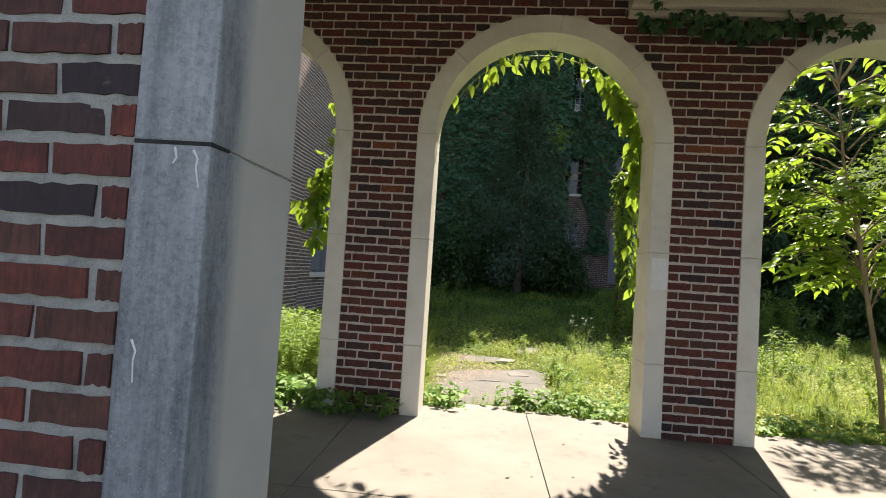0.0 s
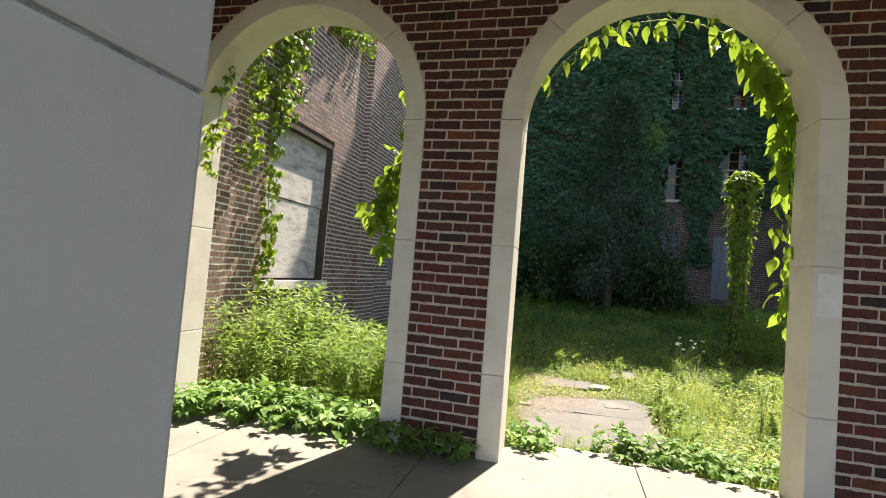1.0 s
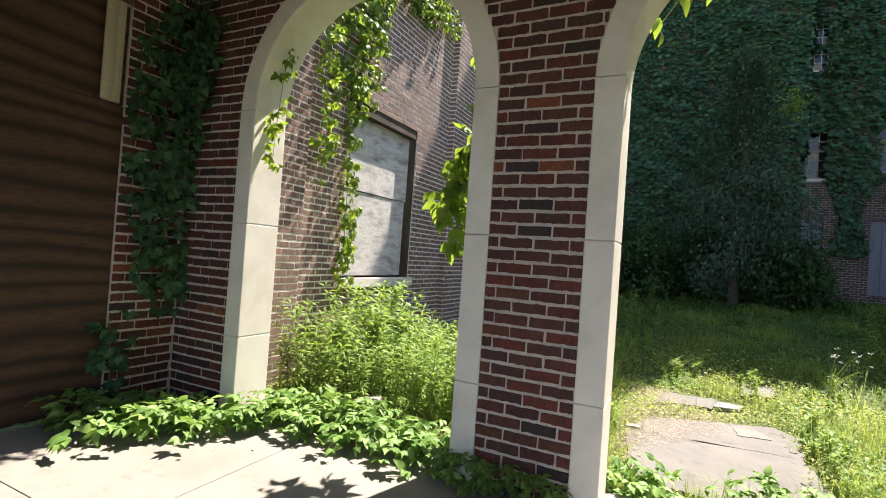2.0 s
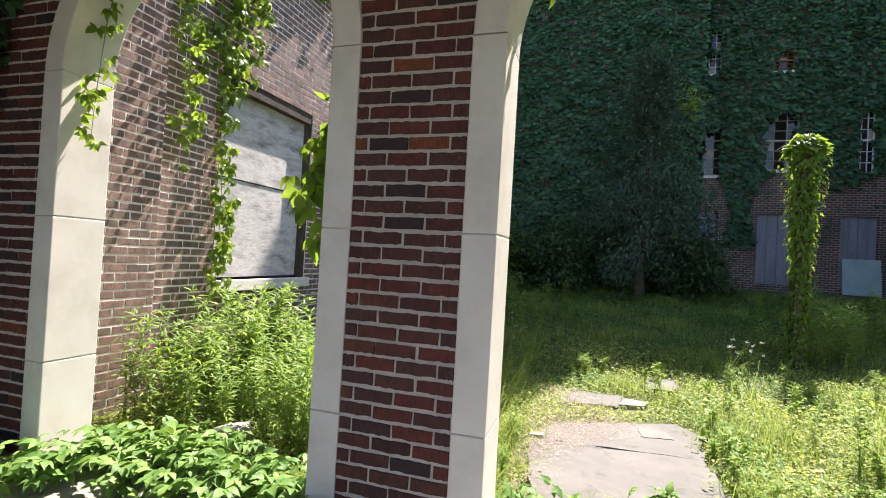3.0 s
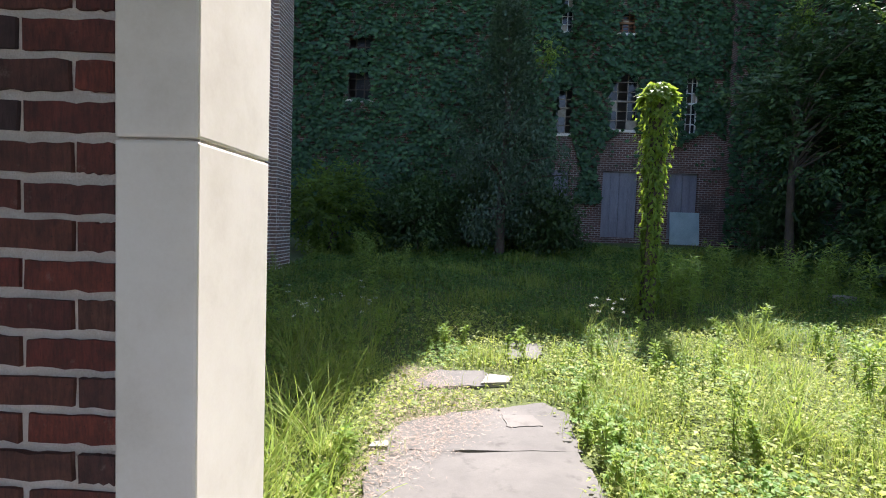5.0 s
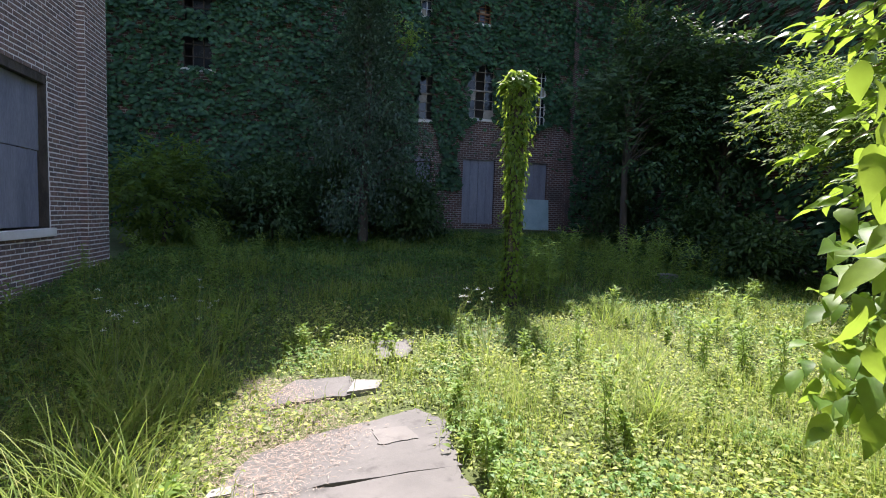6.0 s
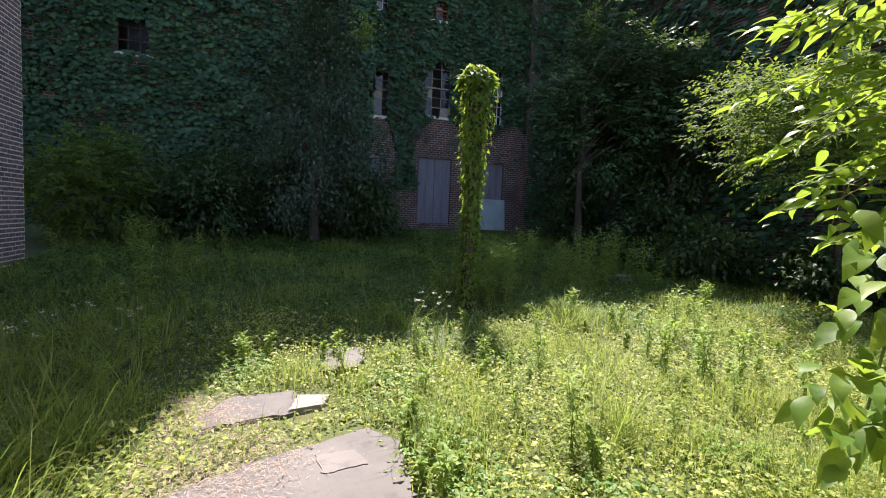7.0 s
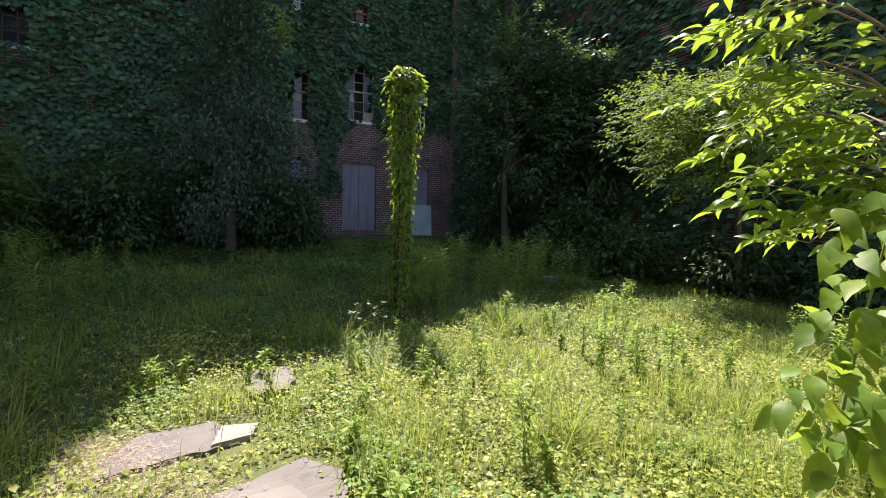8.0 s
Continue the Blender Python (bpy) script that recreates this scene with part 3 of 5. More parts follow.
# ---- west end wall with boarded doorway ----
wall_end = tagged(hold("wall_west_end", box(X0 - 0.4, X0 - 0.009, 3.70, FY0 + 0.02, -0.3, 4.3), mortar), "red brick end wall of the porch", "wall", kind="structure")
# its run out before the arcade is unseen, added to close off light
bm = box(X0 - 0.4, X0 - 0.009, -2.0, 1.75, -0.3, 4.3)
box(X0 - 0.4, X0 - 0.009, 1.75, 3.70, 3.1, 4.3, 0, bm)
tagged(hold("wall_west_end_rest", bm, far_brick), "brick end wall beside the boarded doorway, with an unseen run added against light", "wall", kind="structure")
boarding = thing("boarded_doorway", "brown plywood sheets boarding up a doorway", "boarded door", (X0 - 0.02, 2.66, 0))
part("plywood_sheet", rough_up(box(-0.03, 0.0, -0.9, 1.036, 0.02, 2.33, 0.004), 0.002, 2), plywood_warm, boarding)
part("plywood_sheet", rough_up(box(-0.045, -0.012, -0.9, 1.036, 2.335, 3.1, 0.004), 0.002, 2), plywood_warm, boarding)
bm = box(-0.008, 0.03, 0.87, 0.99, 2.34, 3.1, 0.008)
box(0.03, 0.05, 0.84, 0.9, 2.34, 3.1, 0.006, bm)
box(0.028, 0.042, 0.93, 0.96, 2.34, 3.1, 0.004, bm)
part("casing", bm, cream_paint, boarding, "cream painted moulded door casing")

# ---- left wing: piers, recessed bays, boarded windows ----
WX, BX = -3.60, -3.72
WEST_TOP, WEST_LO = 11.0, -0.3
PIERS = [(4.585, 5.6), (9.3, 10.2), (13.75, 14.62)]
WBAYS = [(5.6, 9.3), (10.2, 13.75)]
WINS = [(6.42, 8.2), (11.25, 12.75)]
WZ0, WZ1 = 0.98, 3.32
bm = bmesh.new()
for a, b in PIERS:
    box(WX - 0.5, WX - 0.0035, a, b, WEST_LO, WEST_TOP, 0, bm)
for (a, b), (wa, wb) in zip(WBAYS, WINS):
    box(BX - 0.4, BX - 0.0035, a, wa, WEST_LO, WEST_TOP, 0, bm)
    box(BX - 0.4, BX - 0.0035, wb, b, WEST_LO, WEST_TOP, 0, bm)
    box(BX - 0.4, BX - 0.0035, wa, wb, WEST_LO, WZ0, 0, bm)
    box(BX - 0.4, BX - 0.0035, wa, wb, WZ1, WEST_TOP, 0, bm)
wall_west = tagged(hold("wall_west_wing", bm, wing_mortar), "brown brick wing with shallow piers and boarded windows", "wall", kind="structure")
tagged(hold("wall_west_back", box(-9, -4.2, 4.6, 14.6, -0.3, 11.0), far_brick), "brick mass of the west wing", "building", kind="structure")
for k, (wa, wb) in enumerate(WINS):
    w = thing("window_%d" % (k + 1), "boarded window with grey weathered plywood and stone sill", "window", (BX, (wa + wb) / 2, WZ0), kind="structure")
    h = (wb - wa) / 2
    part("window_sill", box(-0.2, 0.06, -h - 0.06, h + 0.06, -0.13, 0.0, 0.01), limestone, w, "pale stone sill")
    # second window's sheets take a darker bluish colour in place of shade
    ply = plywood_grey if k == 0 else board_grey
    part("plywood_sheet", rough_up(box(-0.16, -0.13, -h + 0.02, h - 0.05, 0.02, 1.18, 0.003), 0.003, 3), ply, w)
    part("plywood_sheet", rough_up(box(-0.145, -0.12, -h + 0.05, h - 0.02, 1.19, 2.2, 0.003), 0.003, 3), ply, w)
    # dark frame runs the full depth and stands in for the brick reveal
    bm = box(-0.22, -0.012, -h, -h + 0.03, 0, 2.34, 0.004)
    box(-0.22, -0.012, h - 0.03, h, 0, 2.34, 0.004, bm)
    box(-0.22, -0.012, -h, h, 2.2, 2.34, 0.004, bm)
    part("window_frame", bm, bark, w, "dark wooden frame, deepened to stand in for the brick reveal")

# ---- far blocks of the courtyard ----
LBY, RBY, LBX, TOPZ, TOPL = 20.5, 22.5, 3.45, 18.3, 22.8
UPW = [(3.82, 4.45, 8.85, 10.7), (6.1, 6.82, 8.85, 9.65)]
MIDW = [(3.75, 4.6, 5.0, 7.0), (5.9, 7.05, 5.2, 7.4), (8.72, 9.3, 5.1, 7.45)]
DOORS = [(3.75, 4.55, 1.05, 3.6), (5.85, 7.2, 1.05, 3.6), (8.4, 9.5, 1.05, 3.6)]
LWIN = [(-3.75, -2.85, 5.6, 7.8), (-3.7, -3.0, 9.9, 11.0)]


def pierced(x0, x1, y0, y1, z0, z1, holes):
    """A wall with rectangular holes right through it."""
    bm = bmesh.new()
    cx = sorted({x0, x1, *[v for h in holes for v in h[:2]]})
    for a, b in zip(cx, cx[1:]):
        cuts = sorted((h[2], h[3]) for h in holes if h[0] <= a + 1e-6 and h[1] >= b - 1e-6)
        s = z0
        for lo, hi in [*cuts, (z1, z1)]:
            if lo > s:
                box(a, b, y0, y1, s, lo, 0, bm)
            s = hi
    return bm


block_right = tagged(hold("wall_north_block", pierced(LBX, 10.4, RBY, RBY + 0.4, -0.5, TOPZ, UPW + MIDW + DOORS), far_brick), "ivy-covered brick block with broken windows", "building", kind="structure")
block_left = tagged(hold("wall_north_west_block", pierced(-14, LBX, LBY, LBY + 0.4, -0.5, TOPL, LWIN), far_brick), "brick block wholly covered in ivy", "building", kind="structure")
tagged(hold("wall_block_return", box(LBX - 0.4, LBX, LBY + 0.4, RBY + 2.0, -0.5, TOPL), far_brick), "brick return between the two blocks", "wall", kind="structure")
tagged(hold("wall_east_wing", box(12.5, 13.0, 7.5, RBY + 0.4, -0.5, 13.7), far_brick), "dark brick wing behind the trees", "building", kind="structure")
# the run east of the wing is unseen, added to shade the trees
tagged(hold("wall_north_corner", box(10.4, 16.0, RBY - 0.6, RBY + 0.4, -0.5, TOPZ), far_brick), "dark brick corner of the block, run on unseen to shade the trees", "wall", kind="structure")
# unseen blocks above the roof, added to set the lawn's shadow edge
bm = box(LBX, 5.9, RBY, RBY + 2.0, TOPZ + 0.2, 21.6, 0.02)
box(5.9, 8.3, RBY, RBY + 2.0, TOPZ + 0.2, 20.4, 0.02, bm)
tagged(hold("wall_shadow_blocker", bm, far_brick), "unseen brick block added to shape the shadow on the lawn", "wall", kind="structure")
# dark sheets close the view through the pierced fronts
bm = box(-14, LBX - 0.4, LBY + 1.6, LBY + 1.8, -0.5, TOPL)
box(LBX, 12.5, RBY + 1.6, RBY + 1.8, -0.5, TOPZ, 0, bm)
tagged(hold("wall_dark_backing", bm, roof_dark), "dark backing sheets behind the empty windows", "wall", kind="structure")
bm = box(-14, LBX, LBY, RBY + 2.0, TOPL, TOPL + 0.2)
box(LBX, 16.1, RBY - 0.6, RBY + 2.0, TOPZ, TOPZ + 0.2, 0, bm)
tagged(hold("roof_far_blocks", bm, roof_dark), "flat roof edge of the far blocks", "roof", kind="structure")


def far_window(k, x0, x1, z0, z1, y, sash, pale=old_sash):
    w = thing("window_%d" % k, "broken multi-pane window in the ivy-covered block", "window", ((x0 + x1) / 2, y, z0), kind="structure")
    h, H, f = (x1 - x0) / 2, z1 - z0, 0.05
    bm = box(-h, -h + f, 0.06, 0.16, 0, H)
    box(h - f, h, 0.06, 0.16, 0, H, 0, bm)
    box(-h, h, 0.06, 0.16, 0, f, 0, bm)
    box(-h, h, 0.06, 0.16, H - f, H, 0, bm)
    box(-h, h, 0.05, 0.15, H * 0.5 - 0.03, H * 0.5 + 0.03, 0, bm)
    fr = part("window_frame", bm, sash, w)
    for i in (1, 2):
        u = -h + 2 * h * i / 3
        part("glazing_bar", box(u - 0.014, u + 0.014, 0.08, 0.12, f, H - f), sash, fr)
    for i in (1, 2, 4, 5):
        part("glazing_bar", box(-h + f, h - f, 0.08, 0.12, H * i / 6 - 0.012, H * i / 6 + 0.012), sash, fr)
    for i in range(3):
        for j in range(6):
            if (i * 7 + j * 5 + k) % 5 > 2:
                continue
            u0, u1 = -h + 2 * h * i / 3 + 0.02, -h + 2 * h * (i + 1) / 3 - 0.02
            part("pane", box(u0, u1, 0.095, 0.1, H * j / 6 + 0.015, H * (j + 1) / 6 - 0.015), pale if (i + j + k) % 4 == 0 and j < 4 else dark_glass, fr)
    part("window_sill", box(-h - 0.05, h + 0.05, -0.05, 0.2, -0.1, 0.0, 0.01), limestone, w)


for k, (a, b, c, d) in enumerate(UPW + MIDW):
    far_window(3 + k, a, b, c, d, RBY, rust if k == 1 else white_paint if k in (0, 4) else old_sash)
for k, (a, b, c, d) in enumerate(LWIN):
    far_window(8 + k, a, b, c, d, LBY, bark, dark_glass)
for k, (a, b, c, d) in enumerate(DOORS):
    w = thing("door_%d" % (k + 1), "grey boarded doorway in the brick block", "boarded door", ((a + b) / 2, RBY, c), kind="structure")
    h = (b - a) / 2
    n = 4
    for i in range(n):
        u0, u1 = -h + 2 * h * i / n, -h + 2 * h * (i + 1) / n
        part("board", box(u0 + 0.006, u1 - 0.006, 0.1 + 0.01 * (i % 2), 0.14, 0, d - c, 0.004), board_grey, w)
sheet = tagged(hold("leaning_sheet", rough_up(box(-0.56, 0.56, -0.02, 0.02, 0, 1.25, 0.006), 0.006, 2), blue_panel), "pale blue sheet leaning before a boarded door", "panel")
sheet.matrix_basis = pose(9.0, RBY - 0.22, float(ground_z(8.9, RBY)) + 0.02, -6, 0, 0)


# ---- ivy on the far blocks ----
def nz(x, z, s, o=0.0):
    return np.sin(x * s + 1.3 * np.sin(z * s * 0.7 + o)) * np.cos(z * s * 1.1 + 0.9 * np.sin(x * s * 0.6 + o * 2))


def ivy_sheet(name, label, n, x0, x1, z0, z1, y, keep, material=leaf_dark, along="x", face=(0, -1, 0), size=(0.11, 0.2)):
    # leaves overlap in uneven tiers, tips standing off the wall
    tier = 0.13
    u = rng.uniform(x0, x1, n)
    z = z0 + tier * (np.floor(rng.uniform(0, (z1 - z0) / tier, n)) + rng.normal(size=n) * 0.22)
    z += 0.09 * np.sin(u * 1.7 + 2.0 * np.sin(z * 0.8)) + 0.05 * np.sin(u * 4.3 + z * 1.9)
    ok = keep(u, z) & (rng.random(n) < 0.8 + 0.35 * nz(u, z, 1.7, 0.7))
    u, z = u[ok], z[ok]
    n = len(u)
    off = 0.03 + rng.random(n) ** 2 * 0.12 + 0.13 * np.clip(nz(u, z, 1.9) + nz(u, z, 4.4, 2.0) * 0.7, 0, 2)
    face = np.array(face, float)
    P = (np.stack([u, np.full(n, y), z], 1) if along == "x" else np.stack([np.full(n, y), u, z], 1)) + face * off[:, None]
    D = toward(n, face * 0.55 + np.array([0, 0, -0.8]), 0.26)
    N = toward(n, face * 0.8 + np.array([0, 0, 0.6]), 0.22)
    L = rng.uniform(*size, n)
    ob = hold(name, fast_mesh(name, *leaf_arrays(P, D, N, L, L * 1.05, -0.1, 0.12)), material)
    return tagged(ob, label, "ivy", kind="stuff")


def in_any(u, z, holes, grow=0.0):
    r = np.zeros(len(u), bool)
    for a, b, c, d in holes:
        r |= (u > a - grow) & (u < b + grow) & (z > c - grow) & (z < d + grow)
    return r


def keep_right(u, z):
    # leaves creep over the edges of the windows, most of all from above
    ragged = 0.09 * np.sin(u * 9 + z * 3) + 0.07 * np.sin(z * 11 + u * 5)
    holes = in_any(u, z + 0.12 + ragged, UPW + MIDW, -0.07) & in_any(u + ragged, z, UPW + MIDW, -0.02)
    holes &= ~((u < 4.6) & (np.abs(z - 9.7) < 0.13 + ragged))
    low = z < 4.9 + 0.35 * np.sin(u * 2.1)
    strip = (np.abs(u - 5.25) < 0.42 + 0.12 * np.sin(z * 3)) & (z > 2.4)
    thin = (rng.random(len(u)) < 0.03) & ~in_any(u, z, DOORS, 0.15) & (z > 2.6)
    return ~holes & (~low | strip | thin)


ivy_sheet("ivy_north", "dense dark green ivy on the far brick block", 27000, LBX, 10.4, 1.2, 14, RBY, keep_right)
ivy_sheet("ivy_north_west", "dense dark green ivy on the near brick block", 47000, -7.5, LBX + 0.1, 0.6, 15, LBY, lambda u, z: ~(in_any(u, z, LWIN, -0.05) & (np.abs(z - 6.95) > 0.4)) & (rng.random(len(u)) < np.clip((z - 0.3) / 3 + 0.35, 0, 1)))
ivy_sheet("ivy_return", "ivy on the return of the brick block", 5500, LBY, RBY, 1.5, 14, LBX, lambda u, z: z > 4, along="y", face=(1, 0, 0))
ivy_sheet("ivy_corner", "dark ivy in the corner of the blocks", 6000, 10.2, 12.6, 1.0, 14, RBY - 0.6, lambda u, z: z > 0)
ivy_sheet("ivy_east", "dark ivy on the east wing", 17000, 7.5, RBY, 0.5, 13, 12.5, lambda u, z: z > 0, along="y", face=(-1, 0, 0), size=(0.16, 0.26))


# ---- trees ----
def pinnate(P, D, g, pairs, length, leaf, plain=False):
    """Compound leaves: leaflets in pairs along a drooping stalk. Returns leaflet and stalk arrays."""
    out, stalks = [], []
    n = len(P)
    S = unit(np.cross(D, np.array([0, 0, 1.0])))
    L = length * g.uniform(0.8, 1.2, n)[:, None]
    for k in range(pairs + 1):
        f = 0.25 + 0.75 * k / pairs
        B = P + D * L * f + np.array([0, 0, -1.0]) * (L * 0.28 * f * f)
        for s in ((-1, 1) if k < pairs else (0,)):
            d = unit(D * (0.55 if s else 1.0) + S * s * 0.9 + np.array([0, 0, -0.25]) + g.normal(size=(n, 3)) * 0.15)
            N = unit(np.array([-0.3, -0.35, 0.85]) + g.normal(size=(n, 3)) * 0.42)
            l = leaf * g.uniform(0.75, 1.15, n)
            out.append(leaf_arrays(B, d, N, l, l * 0.4) if plain else fine_leaf_arrays(B, d, N, l, l * 0.4, 0.14, 0.2))
    if plain:
        return merged(out), None
    for p, d, l in zip(P, D, L):
        pts = [Vector(p) + Vector(d) * float(l[0]) * f + Vector((0, 0, -0.28 * f * f * float(l[0]))) for f in (0, 0.5, 1)]
        stalks.append(tube(pts, 0.004, 0.002, 4))
    return merged(out), merged(stalks)


def tree(name, label, base, trunk_h, r, clumps, leaf_n, leaf_size, spread, material, lean=(0, 0), limbs=9, leaves_down=0.3, bark_mat=bark, seed=1, fronds=0.0):
    """Tapered trunk with limbs that reach into clumps of leaves. clumps: function of a generator giving centres relative to the base."""
    g = np.random.default_rng(seed)
    ob = thing(name, label, "tree", base)
    tr = [Vector((lean[0] * f ** 1.5 + 0.06 * math.sin(5 * f + seed), lean[1] * f ** 1.5 + 0.05 * math.cos(4 * f + seed), trunk_h * f - 0.1 * (f == 0))) for f in (0, 0.08, 0.25, 0.45, 0.65, 0.85, 1)]
    pieces = [tube(tr, r, r * 0.25, 9)]
    C = clumps(g)
    for c in C[g.permutation(len(C))[: limbs * 3]]:
        f = min(0.95, max(0.2, c[2] / trunk_h * 0.75))
        s = Vector((lean[0] * f ** 1.5, lean[1] * f ** 1.5, trunk_h * f))
        e = Vector(c)
        mid = s.lerp(e, 0.5) + Vector((0, 0, 0.12 * (e - s).length))
        pieces.append(tube([s, s.lerp(mid, 0.6), mid, mid.lerp(e, 0.6), e], r * 0.28, r * 0.06, 5))
    part("trunk", fast_mesh("trunk", *merged(pieces)), bark_mat, ob)
    if fronds:
        C = np.repeat(C, leaf_n // (len(C) * 7), 0)
        C = C + g.normal(size=C.shape) * np.asarray(spread)
        out = unit(C - np.array([lean[0], lean[1], trunk_h * 0.55]))
        D = unit(out + np.array([0, 0, -0.25]) + g.normal(size=C.shape) * 0.45)
        (V, F), _ = pinnate(C, D, g, 3, fronds, leaf_size[1], plain=True)
        part("crown", fast_mesh("crown", V, F), material, ob)
        return ob
    per = leaf_n // len(C)
    P = np.repeat(C, per, 0) + g.normal(size=(per * len(C), 3)) * np.asarray(spread)
    n = len(P)
    out = unit(P - np.array([lean[0], lean[1], trunk_h * 0.6]))
    D = unit(out * 0.7 + np.array([0, 0, -leaves_down]) + g.normal(size=(n, 3)) * 0.5)
    N = unit(np.array([0, 0, 1.0]) + out * 0.4 + g.normal(size=(n, 3)) * 0.45)
    L = g.uniform(*leaf_size, n)
    part("crown", fast_mesh("crown", *leaf_arrays(P, D, N, L, L * 0.48)), material, ob)
    return ob


def cone_clumps(n, height, radius, z0, power=0.8):
    def f(g):
        z = g.uniform(0, 1, n)
        a = g.uniform(0, 2 * np.pi, n)
        rr = radius * (1 - z) ** power * np.sqrt(g.uniform(0.25, 1.0, n)) * (0.8 + 0.35 * np.sin(a * 3 + z * 9))
        return np.stack([rr * np.cos(a), rr * np.sin(a), z0 + z * height], 1)
    return f


def ball_clumps(n, centre, radii):
    def f(g):
        d = g.normal(size=(n, 3))
        d /= np.linalg.norm(d, axis=1, keepdims=True)
        k = g.uniform(0.45, 1.0, n)[:, None] * (0.8 + 0.3 * np.sin(d[:, :1] * 5 + d[:, 2:] * 4))
        return np.asarray(centre) + d * k * np.asarray(radii)
    return f


def gz1(x, y):
    return float(ground_z(x, y))


tree("dark_tree", "tall dusty dark tree before the ivy wall", (1.6, 17.6, gz1(1.6, 17.6)), 6.6, 0.16, cone_clumps(230, 7.0, 2.15, 0.2, 0.72), 20000, (0.07, 0.14), (0.2, 0.2, 0.22), leaf_dusty, seed=4)
tree("corner_tree", "dark leafy tree in the courtyard corner", (8.95, 16.3, gz1(8.95, 16.3)), 5.6, 0.13, ball_clumps(150, (0.8, 0, 4.5), (2.1, 2.0, 2.5)), 15000, (0.12, 0.19), (0.26, 0.26, 0.22), leaf_tree, seed=9, fronds=0.42)
tree("back_tree", "dark spreading tree by the east wing", (11.4, 15.4, gz1(11.4, 15.4)), 5.5, 0.18, ball_clumps(120, (0, 0, 4.2), (1.9, 2.2, 2.3)), 11000, (0.12, 0.2), (0.3, 0.3, 0.28), leaf_tree, seed=12, fronds=0.42)
tree("spreading_tree", "leafy tree with sunlit outer twigs", (10.7, 10.4, -0.1), 4.0, 0.1, ball_clumps(140, (-1.0, -0.1, 3.55), (2.1, 1.9, 1.25)), 15000, (0.085, 0.13), (0.24, 0.24, 0.12), leaf_mid, seed=15, fronds=0.34)
for k, (bx, by, bh) in enumerate(((9.9, 12.6, 1.3), (11.2, 10.6, 1.2), (11.3, 8.4, 1.3), (9.6, 14.2, 1.8), (10.4, 18.6, 2.4), (-0.6, 18.8, 2.6), (3.3, 19.4, 2.0), (-2.2, 19.0, 2.2), (0.7, 18.9, 3.0), (2.8, 18.0, 2.2), (-0.9, 17.4, 1.9))):
    tree("understory_bush", "dark leafy bush under the trees", (bx, by, gz1(bx, by)), bh * 0.7, 0.04, ball_clumps(46, (0, 0, bh * 0.5), (1.2, 1.1, bh * 0.55)), 3600, (0.11, 0.19), (0.22, 0.22, 0.2), leaf_tree, limbs=4, seed=60 + k)
tree("west_bush", "green bush beside the end of the wing wall", (-3.3, 17.0, gz1(-3.3, 17.0)), 1.8, 0.06, ball_clumps(60, (0, 0, 1.4), (1.35, 1.1, 1.4)), 5600, (0.10, 0.17), (0.22, 0.22, 0.2), leaf_mid, seed=18, fronds=0.3)
# paler leaf sprigs paint in sunlight on the tips of the two dark trees
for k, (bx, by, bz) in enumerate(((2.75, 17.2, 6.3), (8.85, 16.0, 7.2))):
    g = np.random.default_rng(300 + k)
    tip = thing("young_shoot", "pale yellow-green leaf sprig painting in a tree's sunlit tip", "shoot", (bx, by, bz))
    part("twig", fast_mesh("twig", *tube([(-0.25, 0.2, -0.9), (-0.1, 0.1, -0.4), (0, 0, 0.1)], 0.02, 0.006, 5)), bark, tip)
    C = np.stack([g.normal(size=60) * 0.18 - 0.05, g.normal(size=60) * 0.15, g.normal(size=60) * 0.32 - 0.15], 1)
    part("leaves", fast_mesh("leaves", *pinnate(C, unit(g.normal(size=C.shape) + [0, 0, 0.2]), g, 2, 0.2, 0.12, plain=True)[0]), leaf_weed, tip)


# ---- sapling with compound leaves ----
def sapling(base, tips, seed):
    g = np.random.default_rng(seed)
    ob = thing("ash_sapling", "young tree with bright compound leaves beyond the arch", "tree", base)
    tr = [(0, 0, -0.1), (-0.04, 0.02, 0.6), (-0.12, 0.08, 1.3), (-0.2, 0.15, 2.1), (-0.3, 0.25, 2.9), (-0.35, 0.3, 3.8)]
    part("trunk", fast_mesh("trunk", *tube(tr, 0.03, 0.011, 8)), young_bark, ob)
    P, D = [], []
    for i, tip in enumerate(tips):
        s = Vector(tr[2]).lerp(Vector(tr[5]), min(1, max(0, (tip[2] - 1.4) / 2.6)))
        e = Vector(tip)
        pts = [s.lerp(e, f) + Vector((0, 0, 0.25 * math.sin(math.pi * f))) for f in (0, 0.25, 0.5, 0.75, 1)]
        part("branch", fast_mesh("branch", *tube(pts, 0.012, 0.004, 5)), young_bark, ob)
        for f in np.linspace(0.35, 1.0, 6):
            k = min(3, int(f * 4))
            q = pts[k].lerp(pts[k + 1], f * 4 - k) if k < 4 else pts[4]
            P.append(tuple(q))
            d = (e - s).normalized()
            D.append((d.x + g.normal() * 0.7, d.y + g.normal() * 0.7, d.z * 0.5 + g.normal() * 0.3))
    lv, st = pinnate(np.array(P), unit(np.array(D)), g, 3, 0.36, 0.165)
    part("crown", smooth(fast_mesh("crown", *lv)), leaf_sapling, ob)
    part("leaf_stalk", fast_mesh("leaf_stalk", *st), stem_green, ob)["kind"] = "stuff"
    return ob


